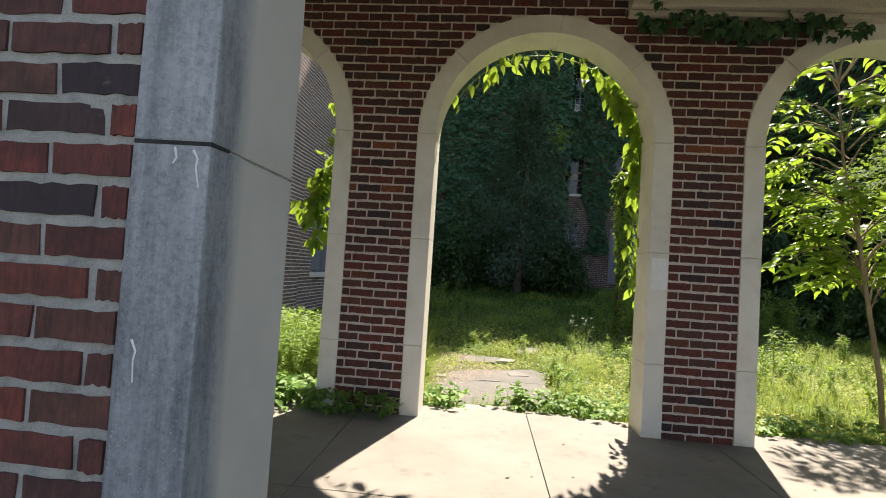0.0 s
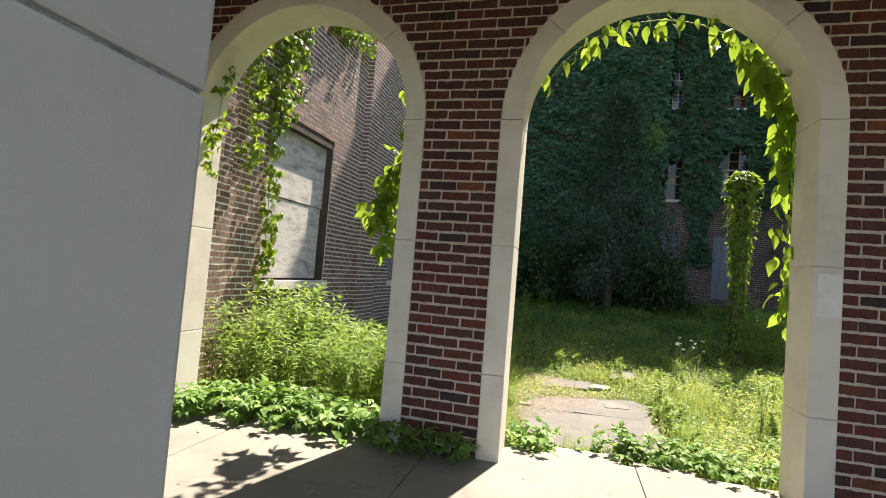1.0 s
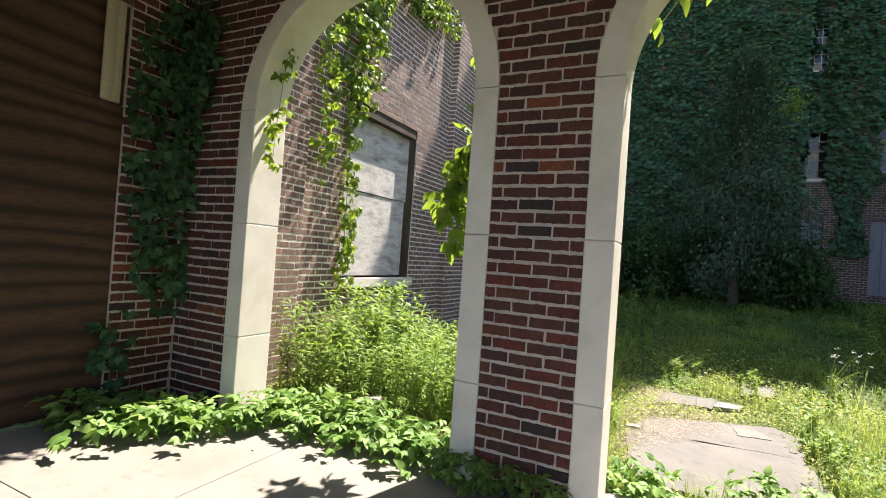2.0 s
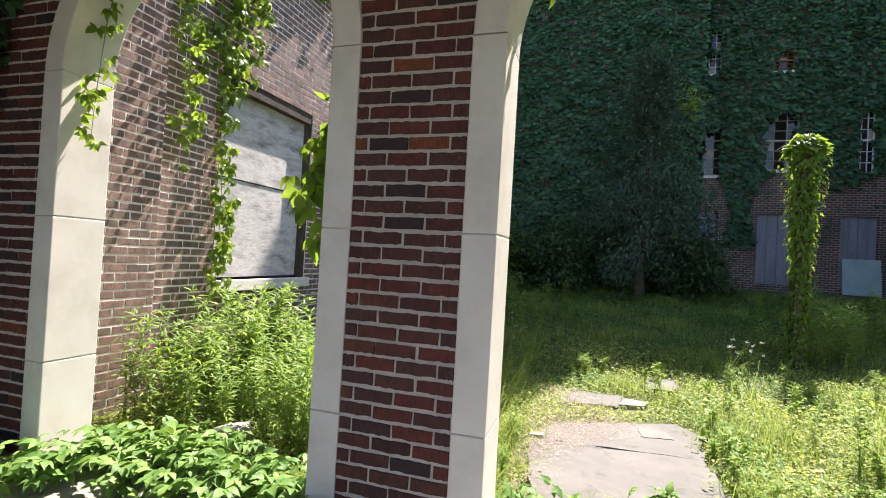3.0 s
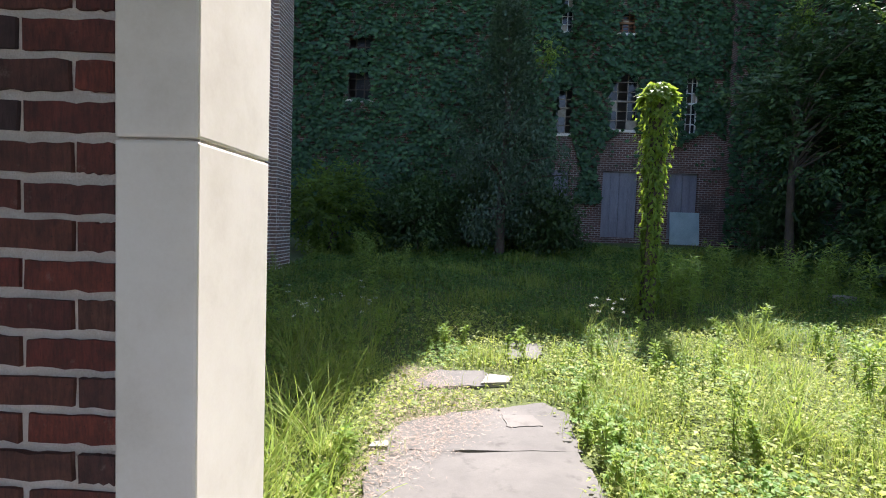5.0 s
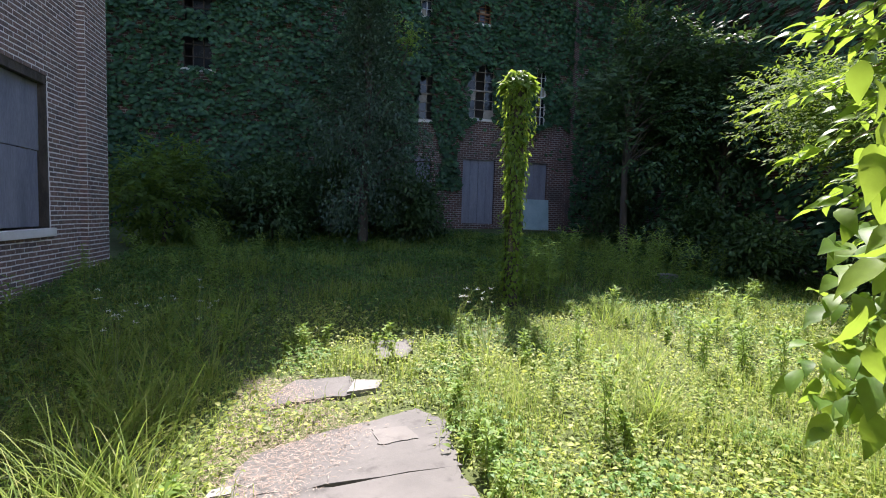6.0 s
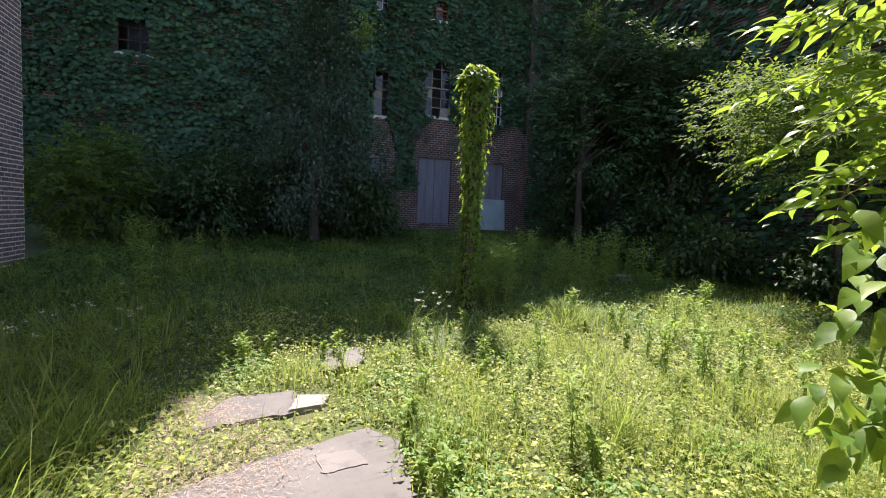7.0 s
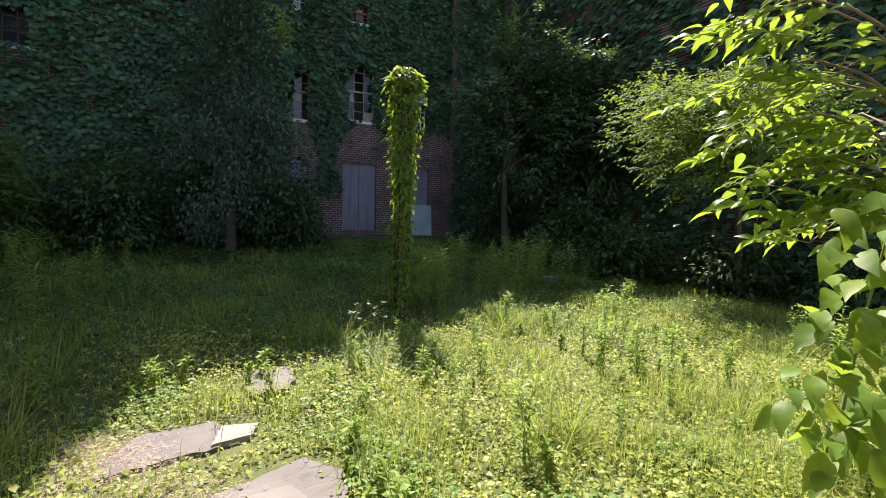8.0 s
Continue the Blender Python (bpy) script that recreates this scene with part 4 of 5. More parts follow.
g0 = np.random.default_rng(5)
tips = []
for k in range(14):
    a, z = g0.uniform(0, 2 * math.pi), g0.uniform(2.3, 4.6)
    r = g0.uniform(0.5, 1.15)
    tips.append((-0.1 + r * math.cos(a), r * math.sin(a) * 0.8 + 0.5, z))
for tip in ((-0.9, 0.95, 3.3), (-0.95, 1.0, 2.9), (-1.0, 0.95, 2.5), (-0.9, 0.9, 2.15), (-0.75, 0.8, 1.8), (-0.5, 0.7, 1.6), (-0.6, 1.1, 3.1), (-1.1, 0.7, 3.5), (-0.9, 0.5, 3.9), (-0.3, 0.9, 1.9), (0.1, 0.3, 1.75), (-0.3, 0.2, 1.65), (-0.1, 0.7, 1.5), (0.45, 0.2, 1.9), (-0.5, 0.4, 1.7), (0.2, -0.1, 1.9), (-0.6, 0.1, 2.2), (0.3, 0.5, 2.1), (0.5, 0.6, 1.7), (0.15, 0.8, 2.2), (-0.2, 0.4, 2.0), (0.4, -0.2, 2.2), (0.0, 0.1, 1.45), (0.35, 0.3, 1.4)):
    tips.append((tip[0] + (0.22 if tip[0] < -0.4 else 0.0), tip[1], tip[2]))
sapling((4.5, 5.5, -0.2), tips, 21)

# ---- post overgrown with creeper ----
POST = (3.35, 11.05)
pz = gz1(*POST)
post = thing("overgrown_post", "post wrapped in bright green creeper", "post", (POST[0], POST[1], pz))
part("post", box(-0.09, 0.09, -0.09, 0.09, -0.1, 3.45, 0.01), bark, post)
n = 3400
z = rng.random(n) ** 0.8 * 3.5 + 0.1
wid = 0.115 + 0.02 * np.sin(z * 4) + 0.07 * np.clip((z - 1.9) / 1.2, 0, 1) - 0.08 * np.clip((z - 3.3) / 0.3, 0, 1)
a = rng.uniform(0, 2 * np.pi, n)
rr = wid * (rng.uniform(0.6, 1.1, n) + 0.55 * (rng.random(n) < 0.15)) * (1 + 0.2 * np.sin(a * 2 + z * 3))
P = np.stack([np.cos(a) * rr, np.sin(a) * rr, z], 1)
out = np.stack([np.cos(a), np.sin(a), np.zeros(n)], 1)
part("creeper", fast_mesh("creeper", *leaf_arrays(P, unit(out * 0.45 + [0, 0, -0.8] + rng.normal(size=(n, 3)) * 0.35), unit(out + [0, 0, 0.5] + rng.normal(size=(n, 3)) * 0.35), rng.uniform(0.06, 0.115, n), rng.uniform(0.035, 0.06, n))), leaf_vine, post, "hanging green creeper leaves")
n = 420
a, r = rng.uniform(0, 2 * np.pi, n), rng.random(n) ** 0.5 * 0.25
P = np.stack([np.cos(a) * r, np.sin(a) * r, 3.62 + 0.08 * rng.random(n) - r * r * 4.0], 1)
part("creeper_cap", fast_mesh("creeper_cap", *leaf_arrays(P, unit(np.stack([np.cos(a), np.sin(a), np.full(n, -0.5)], 1) + rng.normal(size=(n, 3)) * 0.4), toward(n, (0, 0, 1), 0.5), rng.uniform(0.08, 0.15, n), rng.uniform(0.05, 0.09, n))), leaf_vine, post)
for k in range(9):
    a = 2 * math.pi * k / 9 + 0.3 * math.sin(k * 5)
    d, h = 0.26 + 0.1 * math.sin(k * 3), 2.5 + 1.1 * (k * 0.37 % 1)
    part("shoot", fast_mesh("shoot", *tube([(0.12 * math.cos(a), 0.12 * math.sin(a), h), (d * math.cos(a), d * math.sin(a), h + 0.06), (d * 1.4 * math.cos(a), d * 1.4 * math.sin(a), h - 0.02)], 0.006, 0.002, 4)), stem_green, post)


# ---- climbing creepers on the arcade ----
def creeper(name, label, path, n, spread, size, face, material=leaf_vine, leaflets=5, stem=0.006, along=None, category="vine", hang=(0, 0, -1)):
    """A stem along a path with palmate leaves round it."""
    ob = thing(name, label, category, path[0])
    o = np.array(path[0])
    pts = np.array(path) - o
    st = part("stem", fast_mesh("stem", *tube([tuple(p) for p in pts], stem, stem * 0.5, 6)), bark if stem > 0.007 else stem_green, ob)
    f = rng.random(n) if along is None else along(rng.random(n))
    f = f * (len(pts) - 1)
    k = np.minimum(f.astype(int), len(pts) - 2)
    P = pts[k] + (pts[k + 1] - pts[k]) * (f - k)[:, None] + np.clip(rng.normal(size=(n, 3)), -1.4, 1.4) * np.asarray(spread)
    P += np.asarray(face) * np.abs(rng.normal(size=n))[:, None] * 0.05
    N = toward(n, np.asarray(face, float) + np.array([0, 0, 0.35]), 0.35)
    part("leaves", smooth(fast_mesh("leaves", *creeper_arrays(P, N, rng.uniform(*size, n), down=hang, leaflets=leaflets))), material, st)
    return ob


cx, cr = (BAYS[1][0] + BAYS[1][1]) / 2, R_IN
arc = [(cx + (cr - 0.02) * math.cos(radians(a)), FY1 + 0.08, SPRING + (cr - 0.02) * math.sin(radians(a))) for a in range(0, 151, 10)]
creeper("arch_creeper", "sunlit green creeper hanging round a stone arch", [(1.78, FY1 + 0.1, 1.1), (1.74, FY1 + 0.1, 1.6), (1.71, FY1 + 0.1, 2.2), *[(x + 0.03, y + 0.02, z) for x, y, z in arc[:6]]], 280, (0.065, 0.06, 0.06), (0.08, 0.165), (-0.3, -0.5, 0), material=leaf_near, leaflets=1, stem=0.008)
creeper("arch_creeper", "large-leaved creeper hanging beside the stone jamb", [(2.1, 5.06, 0.7), (2.15, 5.05, 0.92), (2.15, 5.02, 1.15), (2.08, 4.95, 1.42)], 105, (0.085, 0.08, 0.06), (0.08, 0.15), (-0.2, -0.25, 1.0), material=leaf_near, leaflets=1, stem=0.006, hang=(-0.7, -0.45, -0.3))
creeper("crown_creeper", "thin green creeper along the arch crown", arc[3:], 66, (0.05, 0.05, 0.05), (0.09, 0.15), (0, -0.5, 0), leaflets=1)
creeper("pier_creeper", "green creeper leaves on the side of a brick pier", [(-1.1, FY1 + 0.06, 2.3), (-1.26, FY1 + 0.06, 2.12), (-1.32, FY1 + 0.05, 1.85), (-1.22, FY1 + 0.05, 1.5)], 50, (0.09, 0.06, 0.08), (0.1, 0.17), (-0.2, -0.7, 0), leaflets=3)
creeper("pier_creeper", "small creeper sprig on the side of a brick pier", [(-1.06, FY1 + 0.05, 2.95), (-1.1, FY1 + 0.05, 2.75), (-1.12, FY1 + 0.05, 2.45)], 12, (0.03, 0.03, 0.06), (0.08, 0.12), (-0.2, -0.7, 0), leaflets=3)
creeper("hanging_creeper", "light green creeper hanging in the stone arch", [(-2.8, 4.42, 3.0), (-2.84, 4.42, 2.7), (-2.86, 4.4, 2.3), (-2.88, 4.4, 1.95)], 26, (0.06, 0.04, 0.05), (0.06, 0.10), (0.3, -0.6, 0), leaflets=4, stem=0.004)
creeper("corner_creeper", "dark creeper climbing the porch corner", [(X0 + 0.05, 4.12, 0.9), (X0 + 0.06, 4.0, 1.6), (X0 + 0.06, 3.98, 2.4), (X0 + 0.06, 4.05, 3.3)], 260, (0.03, 0.17, 0.16), (0.07, 0.12), (0.8, -0.3, 0), material=leaf_dark, stem=0.012)
creeper("corner_creeper", "dark creeper sprig low on the porch wall", [(X0 + 0.04, 3.72, 0.2), (X0 + 0.05, 3.7, 0.45), (X0 + 0.05, 3.68, 0.7)], 22, (0.03, 0.08, 0.08), (0.07, 0.11), (0.8, -0.2, 0), material=leaf_dark)
creeper("corner_creeper", "dark creeper hanging on the brick wall", [(-3.6, FY0 - 0.05, 3.4), (-3.5, FY0 - 0.05, 2.9), (-3.62, FY0 - 0.05, 2.3)], 120, (0.1, 0.03, 0.16), (0.07, 0.11), (0, -1, 0), material=leaf_dark)
creeper("wall_creeper", "creeper hanging down the brown brick wing", [(BX + 0.1, 6.6, 5.6), (BX + 0.1, 6.55, 4.4), (BX + 0.09, 6.45, 3.3)], 250, (0.06, 0.3, 0.16), (0.08, 0.14), (0.9, -0.2, 0), stem=0.008)
creeper("wall_creeper", "narrow creeper strand beside the boarded window", [(BX + 0.08, 6.45, 3.4), (BX + 0.07, 6.4, 2.4), (BX + 0.06, 6.44, 1.7), (BX + 0.06, 6.42, 1.0)], 95, (0.05, 0.06, 0.1), (0.07, 0.13), (0.9, -0.2, 0))
creeper("wall_creeper", "thin creeper strand on the brown brick pier", [(WX + 0.05, 5.9, 4.6), (WX + 0.05, 5.75, 3.7), (WX + 0.05, 5.8, 3.0), (WX + 0.05, 5.85, 2.2)], 95, (0.05, 0.08, 0.06), (0.07, 0.12), (0.9, -0.2, 0), along=lambda f: f ** 1.4)
creeper("wall_creeper", "creeper over the top of the brown brick bay", [(BX + 0.08, 7.2, 5.4), (BX + 0.08, 8.0, 5.3), (BX + 0.08, 8.9, 5.5)], 200, (0.05, 0.25, 0.17), (0.08, 0.14), (0.9, -0.2, 0))
creeper("inner_creeper", "dark creeper over the brick between two arches", [(1.6, FY0 - 0.04, 3.46), (2.1, FY0 - 0.05, 3.4), (2.6, FY0 - 0.05, 3.4), (3.2, FY0 - 0.06, 3.4)], 95, (0.12, 0.03, 0.07), (0.06, 0.11), (0, -1, 0), material=leaf_dark)


# ---- old path, rubble ----
def slab_shape(corners, thick, seed, n=9):
    """A worn slab with a broken outline between the given corners."""
    g = np.random.default_rng(seed)
    bm = bmesh.new()
    out = []
    for (xa, ya), (xb, yb) in zip(corners, corners[1:] + corners[:1]):
        for i in range(n):
            f = i / n
            j = min(0.014, 0.02 * math.hypot(xb - xa, yb - ya))
            out.append((xa + (xb - xa) * f + g.normal() * j, ya + (yb - ya) * f + g.normal() * j))
    top = [bm.verts.new((x, y, 0)) for x, y in out]
    bot = [bm.verts.new((x, y, -thick)) for x, y in out]
    f = bm.faces.new(top)
    bm.faces.new(bot[::-1])
    for i in range(len(out)):
        j = (i + 1) % len(out)
        bm.faces.new((top[i], bot[i], bot[j], top[j]))
    return bm


def slab(name, label, category, corners, z, thick, material, seed):
    cx = sum(c[0] for c in corners) / len(corners)
    cy = sum(c[1] for c in corners) / len(corners)
    ob = hold(name, slab_shape([(x - cx, y - cy) for x, y in corners], thick, seed), material)
    ob.location = (cx, cy, z)
    return tagged(ob, label, category)


slab("path_slab", "worn grey concrete path slab among weeds", "slab", [(-0.2, 6.5), (-0.02, 6.98), (0.42, 7.24), (0.8, 7.38), (1.14, 7.53), (1.32, 7.26), (1.23, 6.62)], -0.165, 0.12, old_slab, 1)
slab("path_slab", "cracked grey concrete path slab", "slab", [(-0.05, 5.3), (-0.205, 6.492), (1.225, 6.612), (1.33, 5.4)], -0.1655, 0.12, old_slab, 2)
slab("path_slab", "half-buried dark concrete path slab", "slab", [(-0.08, 7.76), (0.16, 8.36), (0.7, 8.4), (0.66, 7.95)], -0.17, 0.1, old_slab, 3)
slab("path_slab", "far path slab sunk in weeds", "slab", [(0.95, 8.75), (1.0, 9.5), (1.5, 9.5), (1.3, 8.8)], -0.125, 0.1, old_slab, 4)
slab("broken_stone", "pale broken stone on the path", "stone", [(0.62, 7.95), (0.7, 8.25), (0.95, 8.2), (0.88, 8.0)], -0.152, 0.1, pale_stone, 5)
slab("broken_stone", "flat pale stone patch on the path slab", "stone", [(0.78, 6.96), (0.75, 7.2), (1.0, 7.22), (1.06, 7.02)], -0.159, 0.03, patch_stone, 6)
slab("broken_stone", "small pale stone at the path edge", "stone", [(-0.2, 6.5), (-0.18, 6.58), (-0.08, 6.6), (-0.07, 6.52)], -0.14, 0.06, pale_stone, 7)
slab("broken_stone", "pale broken edging stone by the porch step", "stone", [(0.2, 4.66), (0.25, 4.86), (0.7, 4.9), (0.74, 4.7)], -0.03, 0.16, pale_stone, 8)
slab("broken_stone", "pale broken edging stone by the porch step", "stone", [(0.8, 4.64), (0.82, 4.86), (1.25, 4.82), (1.2, 4.66)], -0.04, 0.16, pale_stone, 9)
slab("broken_stone", "grey stone half sunk in the shaded weeds", "stone", [(7.3, 12.5), (7.34, 12.72), (7.68, 12.7), (7.7, 12.48)], gz1(7.5, 12.6) + 0.16, 0.24, pale_stone, 10)
n = 15000
sx, sy = rng.uniform(-0.3, 0.9, n), rng.uniform(5.3, 8.4, n)
ok = (sx < 0.1 + np.clip(sy - 6.2, -0.3, 0.95) * 0.6 - np.clip(sy - 7.3, 0, 1) * 0.5 + rng.normal(size=n) * 0.1) & (sx > -0.28)
sx, sy = sx[ok], sy[ok]
n = len(sx)
sa = rng.uniform(0, 2 * np.pi, n)
SD = np.stack([np.cos(sa), np.sin(sa), rng.normal(size=n) * 0.06], 1)
SL = rng.uniform(0.015, 0.055, n)
tagged(hold("straw_litter", fast_mesh("straw_litter", *leaf_arrays(np.stack([sx, sy, -0.158 + rng.random(n) * 0.016], 1), SD, toward(n, (0, 0, 1), 0.2), SL, SL * 0.085, 0.0, 0.02)), straw), "dry straw litter strewn on the path", "straw", kind="stuff")
bm = bmesh.new()
bmesh.ops.create_icosphere(bm, subdivisions=2, radius=0.17)
for v in bm.verts:
    v.co.z *= 0.75
rough_up(bm, 0.06, 6)
rock = tagged(hold("white_rock", bm, pale_stone), "pale rock among tall weeds", "rock")
rock.location = (-2.28, 5.15, -0.08)


# ---- weeds ----
def weed(name, label, height, seed, leaf=0.10, density=60, wide=0.36):
    g = np.random.default_rng(seed)
    ob = thing(name, label, "weed", group="tall weeds of the courtyard")
    P, D, stems = [], [], []
    for s in range(3):
        dx, dy = g.normal(size=2) * 0.1 * height
        H = height * g.uniform(0.8, 1.0)
        pts = [(dx * f * f + g.normal() * 0.006, dy * f * f + g.normal() * 0.006, H * f - 0.05 * (f == 0)) for f in (0, 0.33, 0.66, 1)]
        stems.append(tube(pts, 0.0045, 0.0015, 5))
        for i in range(density // 3):
            f = 0.12 + 0.88 * (i + g.random()) / (density // 3)
            a = i * 2.4
            P.append((dx * f * f, dy * f * f, H * f))
            D.append((math.cos(a), math.sin(a), 0.75 - 0.7 * (1 - f) + g.normal() * 0.4))
    P, D = np.array(P), unit(np.array(D))
    L = leaf * (0.75 + 0.35 * np.sin(2.6 * P[:, 2] / height)) * g.uniform(0.8, 1.25, len(P))
    st = part("stem", fast_mesh("stem", *merged(stems)), stem_green, ob)
    part("leaves", fast_mesh("leaves", *leaf_arrays(P, D, unit(np.array([0, 0, 1.0]) + g.normal(size=(len(P), 3)) * 0.25), L, L * wide, 0.2, 0.3)), leaf_weed, st)
    return ob


weeds = [weed("tall_weed", "tall leafy green weed with narrow leaves", h, 40 + i, lf, 108, w) for i, (h, lf, w) in enumerate(((1.15, 0.125, 0.19), (1.0, 0.115, 0.21), (0.85, 0.105, 0.2), (0.6, 0.085, 0.26)))]
spots = []
g1 = np.random.default_rng(77)
for k in range(135):
    x, y = g1.uniform(-3.4, -1.3), g1.uniform(5.15, 7.0)
    x = min(x, 0.1 - (y - 3.7) * 0.56)
    spots.append((x, y, int(g1.integers(0, 3)), g1.uniform(0.72, 1.0) * (1.05 if x < -2.5 else 0.82)))
for k in range(34):
    spots.append((g1.uniform(1.9, 8.5), g1.uniform(6.2, 10.5), 3 if g1.random() < 0.8 else 2, g1.uniform(0.5, 1.0)))
for k in range(46):
    spots.append((g1.uniform(3.4, 9.5), g1.uniform(11.6, 14.2), int(g1.integers(0, 3)), g1.uniform(0.7, 1.15)))
for k in range(36):
    spots.append((g1.uniform(-3.3, 0.0), g1.uniform(8.5, 17.0), int(g1.integers(1, 4)), g1.uniform(0.6, 1.0)))
for x, y in ((3.75, 11.2), (3.95, 11.5), (4.2, 11.3), (4.4, 11.7), (2.95, 11.4), (3.6, 11.6), (3.7, 11.0), (4.0, 11.0), (4.05, 11.7), (4.3, 12.0), (3.85, 12.0)):
    spots.append((x, y, 3 if x < 3.6 else 2, 1.2))
for x, y in ((4.86, 7.6), (4.2, 7.9), (4.5, 7.7)):
    spots.append((x, y, 3 if y > 6 else 2, 1.1))
for i, (x, y, k, s) in enumerate(spots):
    m4 = pose(x, y, gz1(x, y), 0, 0, float(g1.uniform(0, 360))) @ Matrix.Scale(s, 4)
    if i < 4:
        weeds[i].matrix_basis = m4
    else:
        c = copy_thing(weeds[k], m4)
        c.scale = (s, s, s)


low = [weed("low_weed", "low broad-leaved green weed", h, 140 + i, lf, 60, w) for i, (h, lf, w) in enumerate(((0.26, 0.06, 0.5), (0.2, 0.05, 0.62), (0.32, 0.065, 0.34)))]
lspots = [(1.42 + 0.1 * math.sin(k * 2.3), 5.5 + 0.13 * k) for k in range(16)] + [(-0.35 + 0.08 * math.sin(k * 1.7), 5.4 + 0.2 * k) for k in range(6)]
lspots += [(g1.uniform(1.5, 7.8), g1.uniform(5.1, 10.4)) for _ in range(80)] + [(g1.uniform(-3.0, -0.4), g1.uniform(7.2, 11.0)) for _ in range(36)] + [(g1.uniform(-0.1, 1.3), g1.uniform(7.8, 9.6)) for _ in range(14)]
lspots = [(x, y) for x, y in lspots if not (-0.3 < x < 1.1 and 7.5 < y < 9.0) and not (-0.1 < x < 1.25 and 5.3 < y < 7.5)]
for i, (x, y) in enumerate(lspots):
    s = float(g1.uniform(0.6, 1.15))
    m4 = pose(x, y, gz1(x, y), 0, 0, float(g1.uniform(0, 360))) @ Matrix.Scale(s, 4)
    if i < 3:
        low[i].matrix_basis = m4
    else:
        c = copy_thing(low[i % 3], m4)
        c.scale = (s, s, s)


def tuft(seed):
    g = np.random.default_rng(seed)
    ob = thing("grass_tuft", "tuft of long arching grass", "grass", group="grass tufts")
    n = 46
    a = g.uniform(0, 2 * np.pi, n)
    P = np.stack([np.cos(a), np.sin(a), np.zeros(n)], 1) * (g.random(n) * 0.08)[:, None] + [0, 0, -0.02]
    part("grass_clump", fast_mesh("grass_clump", *arching_arrays(P, g.uniform(0.3, 0.85, n), g.uniform(0.5, 1.15, n), g.uniform(0.002, 0.0045, n), g)), grass_mat, ob)["kind"] = "stuff"
    return ob


tufts = [tuft(90 + i) for i in range(3)]
g2 = np.random.default_rng(31)
tspots = [(-0.55, 5.6), (-0.75, 6.1), (-0.4, 5.2), (2.7, 7.2), (2.95, 7.0), (2.6, 6.8), (-0.6, 8.6), (-0.9, 6.9), (0.1, 9.6), (4.4, 9.8), (-1.0, 5.5), (-0.5, 6.5)]
tspots += [(g2.uniform(-1.7, -0.35), g2.uniform(5.2, 7.6)) for _ in range(15)] + [(g2.uniform(-3.2, -0.5), g2.uniform(7.4, 10.5)) for _ in range(20)] + [(g2.uniform(1.8, 7.5), g2.uniform(5.3, 10.5)) for _ in range(14)]
for i, (x, y) in enumerate(tspots):
    m4 = pose(x, y, gz1(x, y), 0, 0, float(g2.uniform(0, 360)))
    if i < 3:
        tufts[i].matrix_basis = m4
    else:
        copy_thing(tufts[i % 3], m4)


def wildflower(seed):
    g = np.random.default_rng(seed)
    ob = thing("wildflower", "slender weed with white flower heads", "flower", group="white wildflowers")
    stems, P = [], []
    for k in range(5):
        e = np.array([g.normal() * 0.12, g.normal() * 0.12, g.uniform(0.55, 0.8)])
        stems.append(tube([(0, 0, -0.03), tuple(e * [0.3, 0.3, 0.5]), tuple(e)], 0.004, 0.0015, 5))
        P.append(np.array([e + g.normal(size=3) * [0.014, 0.014, 0.005] for _ in range(12)]))
    st = part("stem", fast_mesh("stem", *merged(stems)), stem_green, ob)
    for Q in P:
        n = len(Q)
        part("flower_head", fast_mesh("flower_head", *leaf_arrays(Q, toward(n, (0, 0, 0.1), 0.8), toward(n, (0, 0, 1), 0.3), np.full(n, 0.014), np.full(n, 0.011))), petal, st)
    return ob


flowers = [wildflower(120 + i) for i in range(2)]
for i, (x, y) in enumerate([(-0.6, 8.9), (1.9, 9.0), (2.2, 9.2), (-0.9, 9.6), (-1.2, 8.2), (-1.6, 9.1), (-1.9, 7.6)]):
    m4 = pose(x, y, gz1(x, y), 0, 0, 70.0 * i)
    if i < 2:
        flowers[i].matrix_basis = m4
    else:
        copy_thing(flowers[i % 2], m4)


def on_path(x, y):
    return (y > 4.6) & (y < 7.6) & (x > -0.15 + 0.05 * np.sin(y * 9)) & (x < 1.3 + 0.05 * np.sin(y * 7)) & ((y < 7.1) | (x - 0.1 > (y - 7.15) * 1.9)) & (y > 5.25) | (y > 7.8) & (y < 8.45) & (x > -0.02) & (x < 0.95) | (y > 8.75) & (y < 9.5) & (x > 0.95) & (x < 1.42)


def scatter(n, x0, x1, y0, y1, falloff=0.0):
    x = rng.uniform(x0, x1, n)
    y = y0 + (y1 - y0) * (rng.random(n) ** (1 + falloff))
    ok = ~on_path(x + rng.normal(size=n) * 0.07, y + rng.normal(size=n) * 0.07)
    return x[ok], y[ok]


# low leafy cover
x, y = scatter(300000, -3.6, 11.5, 4.66, 20.4, 1.1)
thick = 0.5 + 0.5 * np.sin(x * 1.3 + np.sin(y * 0.9) * 2) * np.cos(y * 1.1 + np.sin(x * 0.8))
ok = rng.random(len(x)) < 0.45 + 0.55 * thick
x, y, thick = x[ok], y[ok], thick[ok]
n = len(x)
P = np.stack([x, y, ground_z(x, y) + 0.01 + rng.random(n) * (0.05 + 0.15 * thick)], 1)
a = rng.uniform(0, 2 * np.pi, n)
D = unit(np.stack([np.cos(a), np.sin(a), rng.normal(size=n) * 0.3], 1))
L = rng.uniform(0.022, 0.05, n) * (1 + 0.5 * (rng.random(n) < 0.1)) * (1 + np.clip((y - 8) / 8, 0, 1))
N = toward(n, (0, 0, 1), 0.35)
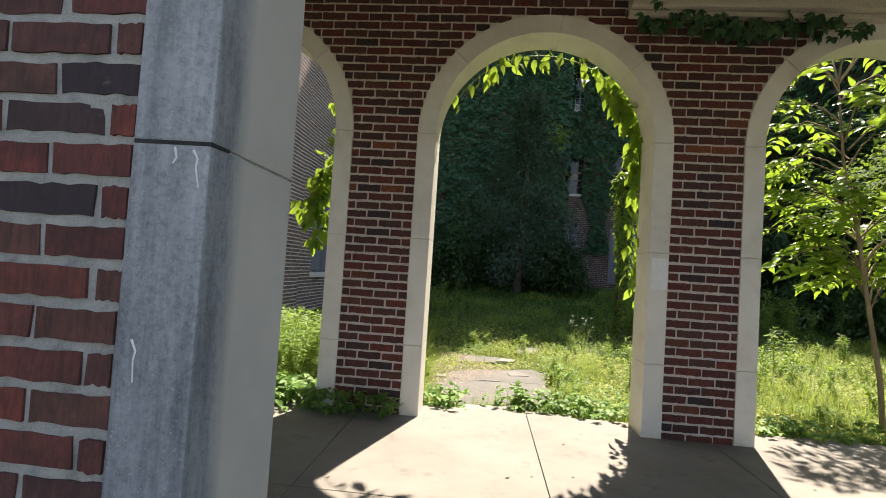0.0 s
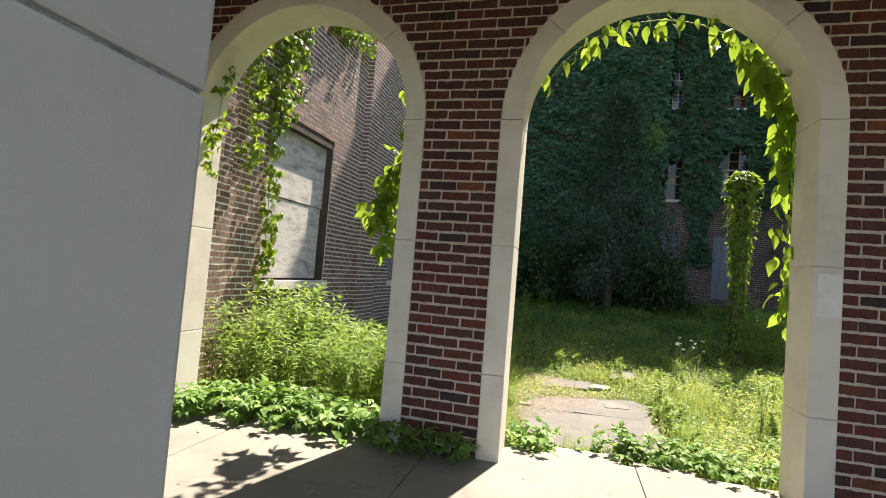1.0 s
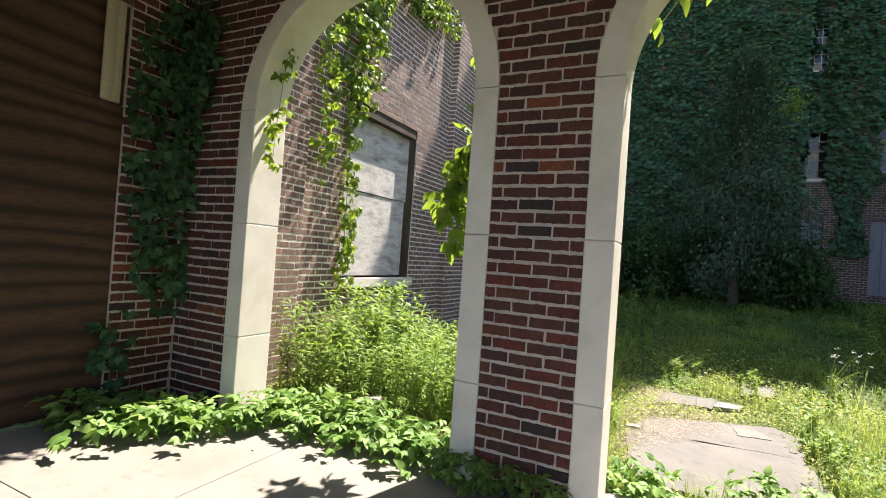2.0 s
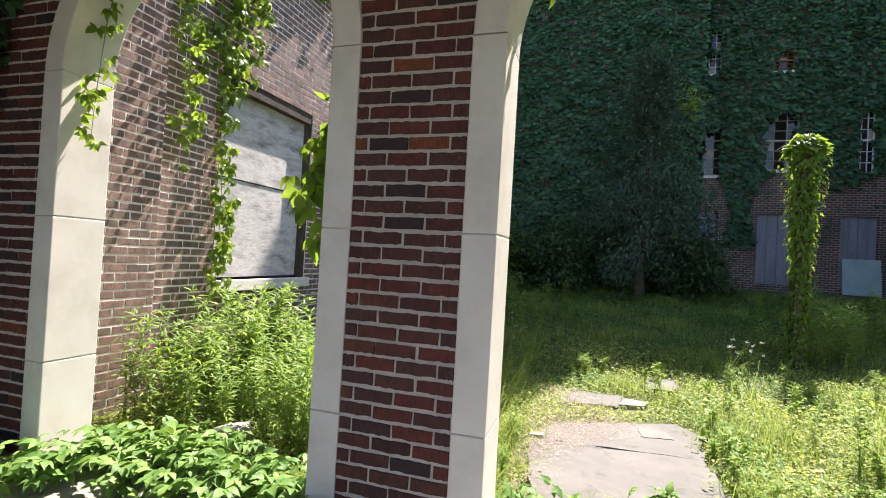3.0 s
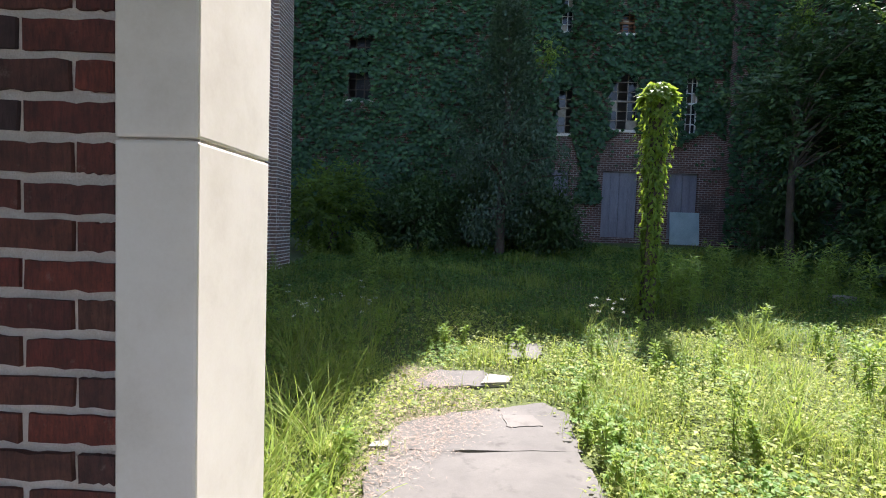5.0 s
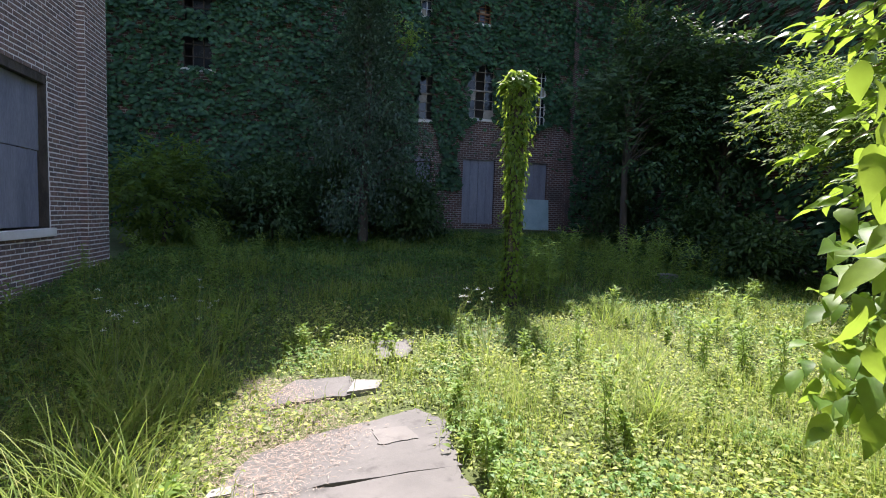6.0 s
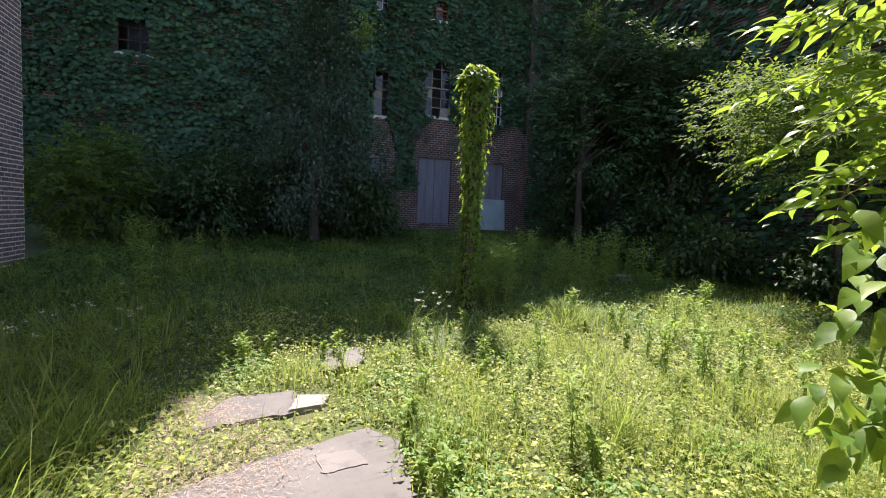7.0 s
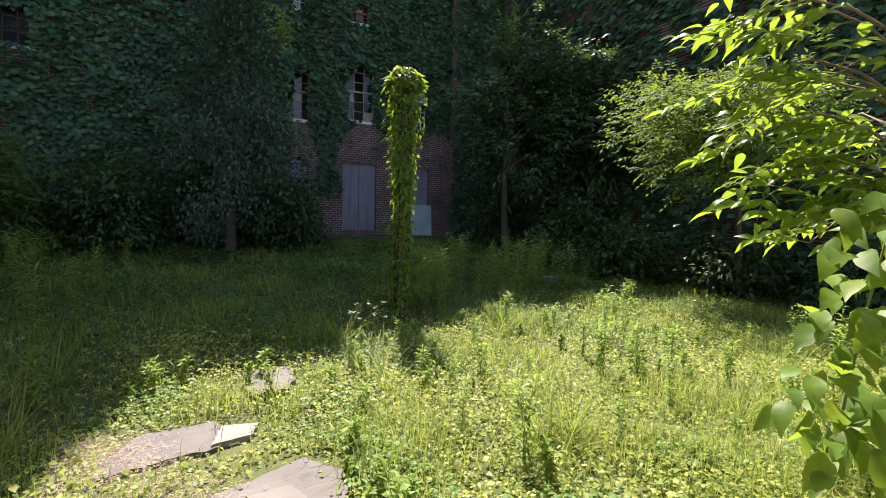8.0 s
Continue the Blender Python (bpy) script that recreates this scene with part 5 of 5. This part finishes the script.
# mask follows the shaded ground; the darker leaf colour paints in that shade
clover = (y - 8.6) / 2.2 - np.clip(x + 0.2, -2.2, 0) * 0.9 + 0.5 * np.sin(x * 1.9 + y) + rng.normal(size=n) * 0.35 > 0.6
for pick, name, label, mat in ((~clover, "ground_cover", "low leafy weeds covering the courtyard", leaf_cover), (clover, "clover_cover", "deep green clover mat, darkened in place of courtyard shade", leaf_shade_clover)):
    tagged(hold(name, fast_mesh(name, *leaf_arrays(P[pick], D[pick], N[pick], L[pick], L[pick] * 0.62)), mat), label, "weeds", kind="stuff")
# broad three-part leaves beside the path
n = 1500
c = np.array([(1.52, 5.6), (1.5, 6.2), (1.48, 6.7), (1.55, 7.2), (1.5, 7.6), (1.6, 8.3), (0.2, 9.0), (2.2, 6.2), (2.8, 5.7), (3.4, 6.4), (4.2, 6.0)])[rng.integers(0, 11, n)]
x, y = c[:, 0] + rng.normal(size=n) * 0.17, c[:, 1] + rng.normal(size=n) * 0.17
ok = ~on_path(x, y)
x, y = x[ok], y[ok]
n = len(x)
V, F = creeper_arrays(np.stack([x, y, ground_z(x, y) + 0.04 + 0.1 * rng.random(n)], 1), toward(n, (0, 0, 1), 0.25), rng.uniform(0.03, 0.055, n), down=(0.1, -0.6, 0.0), leaflets=3)
tagged(hold("trefoil_cover", smooth(fast_mesh("trefoil_cover", V, F)), leaf_floor), "pale green three-part leaves beside the path", "weeds", kind="stuff")
# grass
x, y = scatter(150000, -3.6, 11.5, 4.7, 20.4, 0.9)
tufty = np.sin(x * 2.3 + np.sin(y * 1.9)) * np.cos(y * 2.1 + np.sin(x * 1.7))
ok = rng.random(len(x)) < 0.35 + 0.65 * (tufty > 0.1)
x, y, tufty = x[ok], y[ok], tufty[ok]
n = len(x)
H = rng.uniform(0.08, 0.24, n) * (1 + 0.9 * np.clip(tufty, 0, 1))
tagged(hold("grass", fast_mesh("grass", *blade_arrays(np.stack([x, y, ground_z(x, y)], 1), H, rng.uniform(0.3, 1.3, n), rng.uniform(0.0013, 0.003, n) * (1 + np.clip((y - 8) / 8, 0, 1)))), grass_mat), "long uneven grass in the courtyard", "grass", kind="stuff")
# creeper spread over the porch floor and its edge
def floor_patch(name, label, spots_xy, n, spread, z0, zh, size):
    c = np.array(spots_xy)[rng.integers(0, len(spots_xy), n)]
    x, y = c[:, 0] + rng.normal(size=n) * spread[0], c[:, 1] + rng.normal(size=n) * spread[1]
    P = np.stack([x, y, z0 + rng.random(n) * zh], 1)
    a = rng.uniform(0, 2 * np.pi, n)
    N = toward(n, (0, 0, 1), 0.3)
    V, F = creeper_arrays(P, N, rng.uniform(*size, n), down=(0.3, -0.8, 0.05), leaflets=4)
    return tagged(hold(name, smooth(fast_mesh(name, V, F)), leaf_floor), label, "creeper", kind="stuff")


floor_patch("floor_creeper", "bright creeper spreading over the porch edge", [(-3.5, 3.45), (-3.2, 3.5), (-3.2, 3.75), (-2.9, 3.8), (-2.6, 4.15), (-2.2, 4.35), (-1.8, 4.35), (-1.5, 4.45), (-1.2, 4.4), (-2.5, 4.5), (-2.0, 4.6)], 680, (0.17, 0.13), 0.02, 0.17, (0.07, 0.125))
floor_patch("pier_foot_creeper", "dark creeper at the foot of a brick pier", [(-1.0, 4.2), (-0.75, 4.16), (-0.5, 4.17)], 120, (0.1, 0.04), 0.02, 0.16, (0.05, 0.08))
floor_patch("step_creeper", "creeper along the porch step", [(-0.05, 4.75), (0.1, 4.9), (1.0, 5.0), (1.3, 4.9), (1.6, 4.9), (0.7, 5.05), (2.7, 4.75), (3.2, 4.75), (3.8, 4.75), (4.3, 4.8)], 620, (0.16, 0.12), -0.12, 0.24, (0.06, 0.10))

n = 90
lx, ly = rng.uniform(-3.2, 3.6, n), rng.uniform(2.0, 4.6, n)
la = rng.uniform(0, 2 * np.pi, n)
LL = rng.uniform(0.015, 0.05, n)
tagged(hold("leaf_litter", fast_mesh("leaf_litter", *leaf_arrays(np.stack([lx, ly, np.full(n, 0.004)], 1), np.stack([np.cos(la), np.sin(la), np.zeros(n)], 1), toward(n, (0, 0, 1), 0.15), LL, LL * 0.5)), straw), "dry leaf litter on the porch floor", "leaves", kind="stuff")

# ---- single bricks ----
far_solid = solid_arcade(BAYS, X0, X1, JAMB)
near_solid = solid_arcade(NBAYS, X0, X1, NJAMB)
lay_bricks((0, FY0, 0), (1, 0, 0), (0, -1, 0), X0, X1, -0.02, 3.65, far_solid, lambda u, z: -1.0 < u < 2.5 and (z < 2.9 or u < 0), wall_far, brick_piece, brick_joined, shift=0.074, seed=5, worn=True)
lay_bricks((0, FY1, 0), (-1, 0, 0), (0, 1, 0), -X1, -X0, -0.2, 4.3, lambda z: [(-b, -a) for a, b in far_solid(z)][::-1], lambda u, z: False, wall_far, brick_piece, brick_joined, seed=6)
lay_bricks((0, NY0, 0), (1, 0, 0), (0, -1, 0), X0, X1, 0.0015, 4.3, near_solid, lambda u, z: -1.1 < u < 0 and 0.3 < z < 2.4, wall_near, brick_piece, brick_joined, shift=0.115, seed=7, course=0.0685, step=0.19, worn=True)
lay_bricks((X0, 0, 0), (0, 1, 0), (1, 0, 0), 3.70, FY0, -0.02, 3.5, lambda z: [(3.70, FY0 - 0.01)], lambda u, z: True, wall_end, brick_piece, brick_joined, seed=8, worn=True)


def west_solid(z):
    out = []
    for (a, b), (wa, wb) in zip(WBAYS, WINS):
        out += [(a, wa), (wb, b)] if WZ0 - 0.13 < z < WZ1 else [(a, b)]
    return out


lay_bricks((BX, 0, 0), (0, 1, 0), (1, 0, 0), 5.6, 13.75, -0.2, 7.0, west_solid, lambda u, z: 5.6 < u < 9 and 1.0 < z < 4.0, wall_west, brown_piece, brown_joined, limit=200, seed=9, edge=0.0015)
lay_bricks((WX, 0, 0), (0, 1, 0), (1, 0, 0), 4.585, 14.62, -0.2, 7.0, lambda z: PIERS, lambda u, z: u < 6 and 0.4 < z < 3.4, wall_west, brown_piece, brown_joined, limit=100, seed=10, edge=0.0015)
for yy in (9.3, 13.75):
    lay_bricks((0, yy - 0.004, 0), (1, 0, 0), (0, -1, 0), BX - 0.1, WX, -0.2, 7.0, lambda z: [(BX - 0.05, WX - 0.002)], lambda u, z: False, wall_west, brown_piece, brown_joined, seed=11, edge=0.0015, single=True)
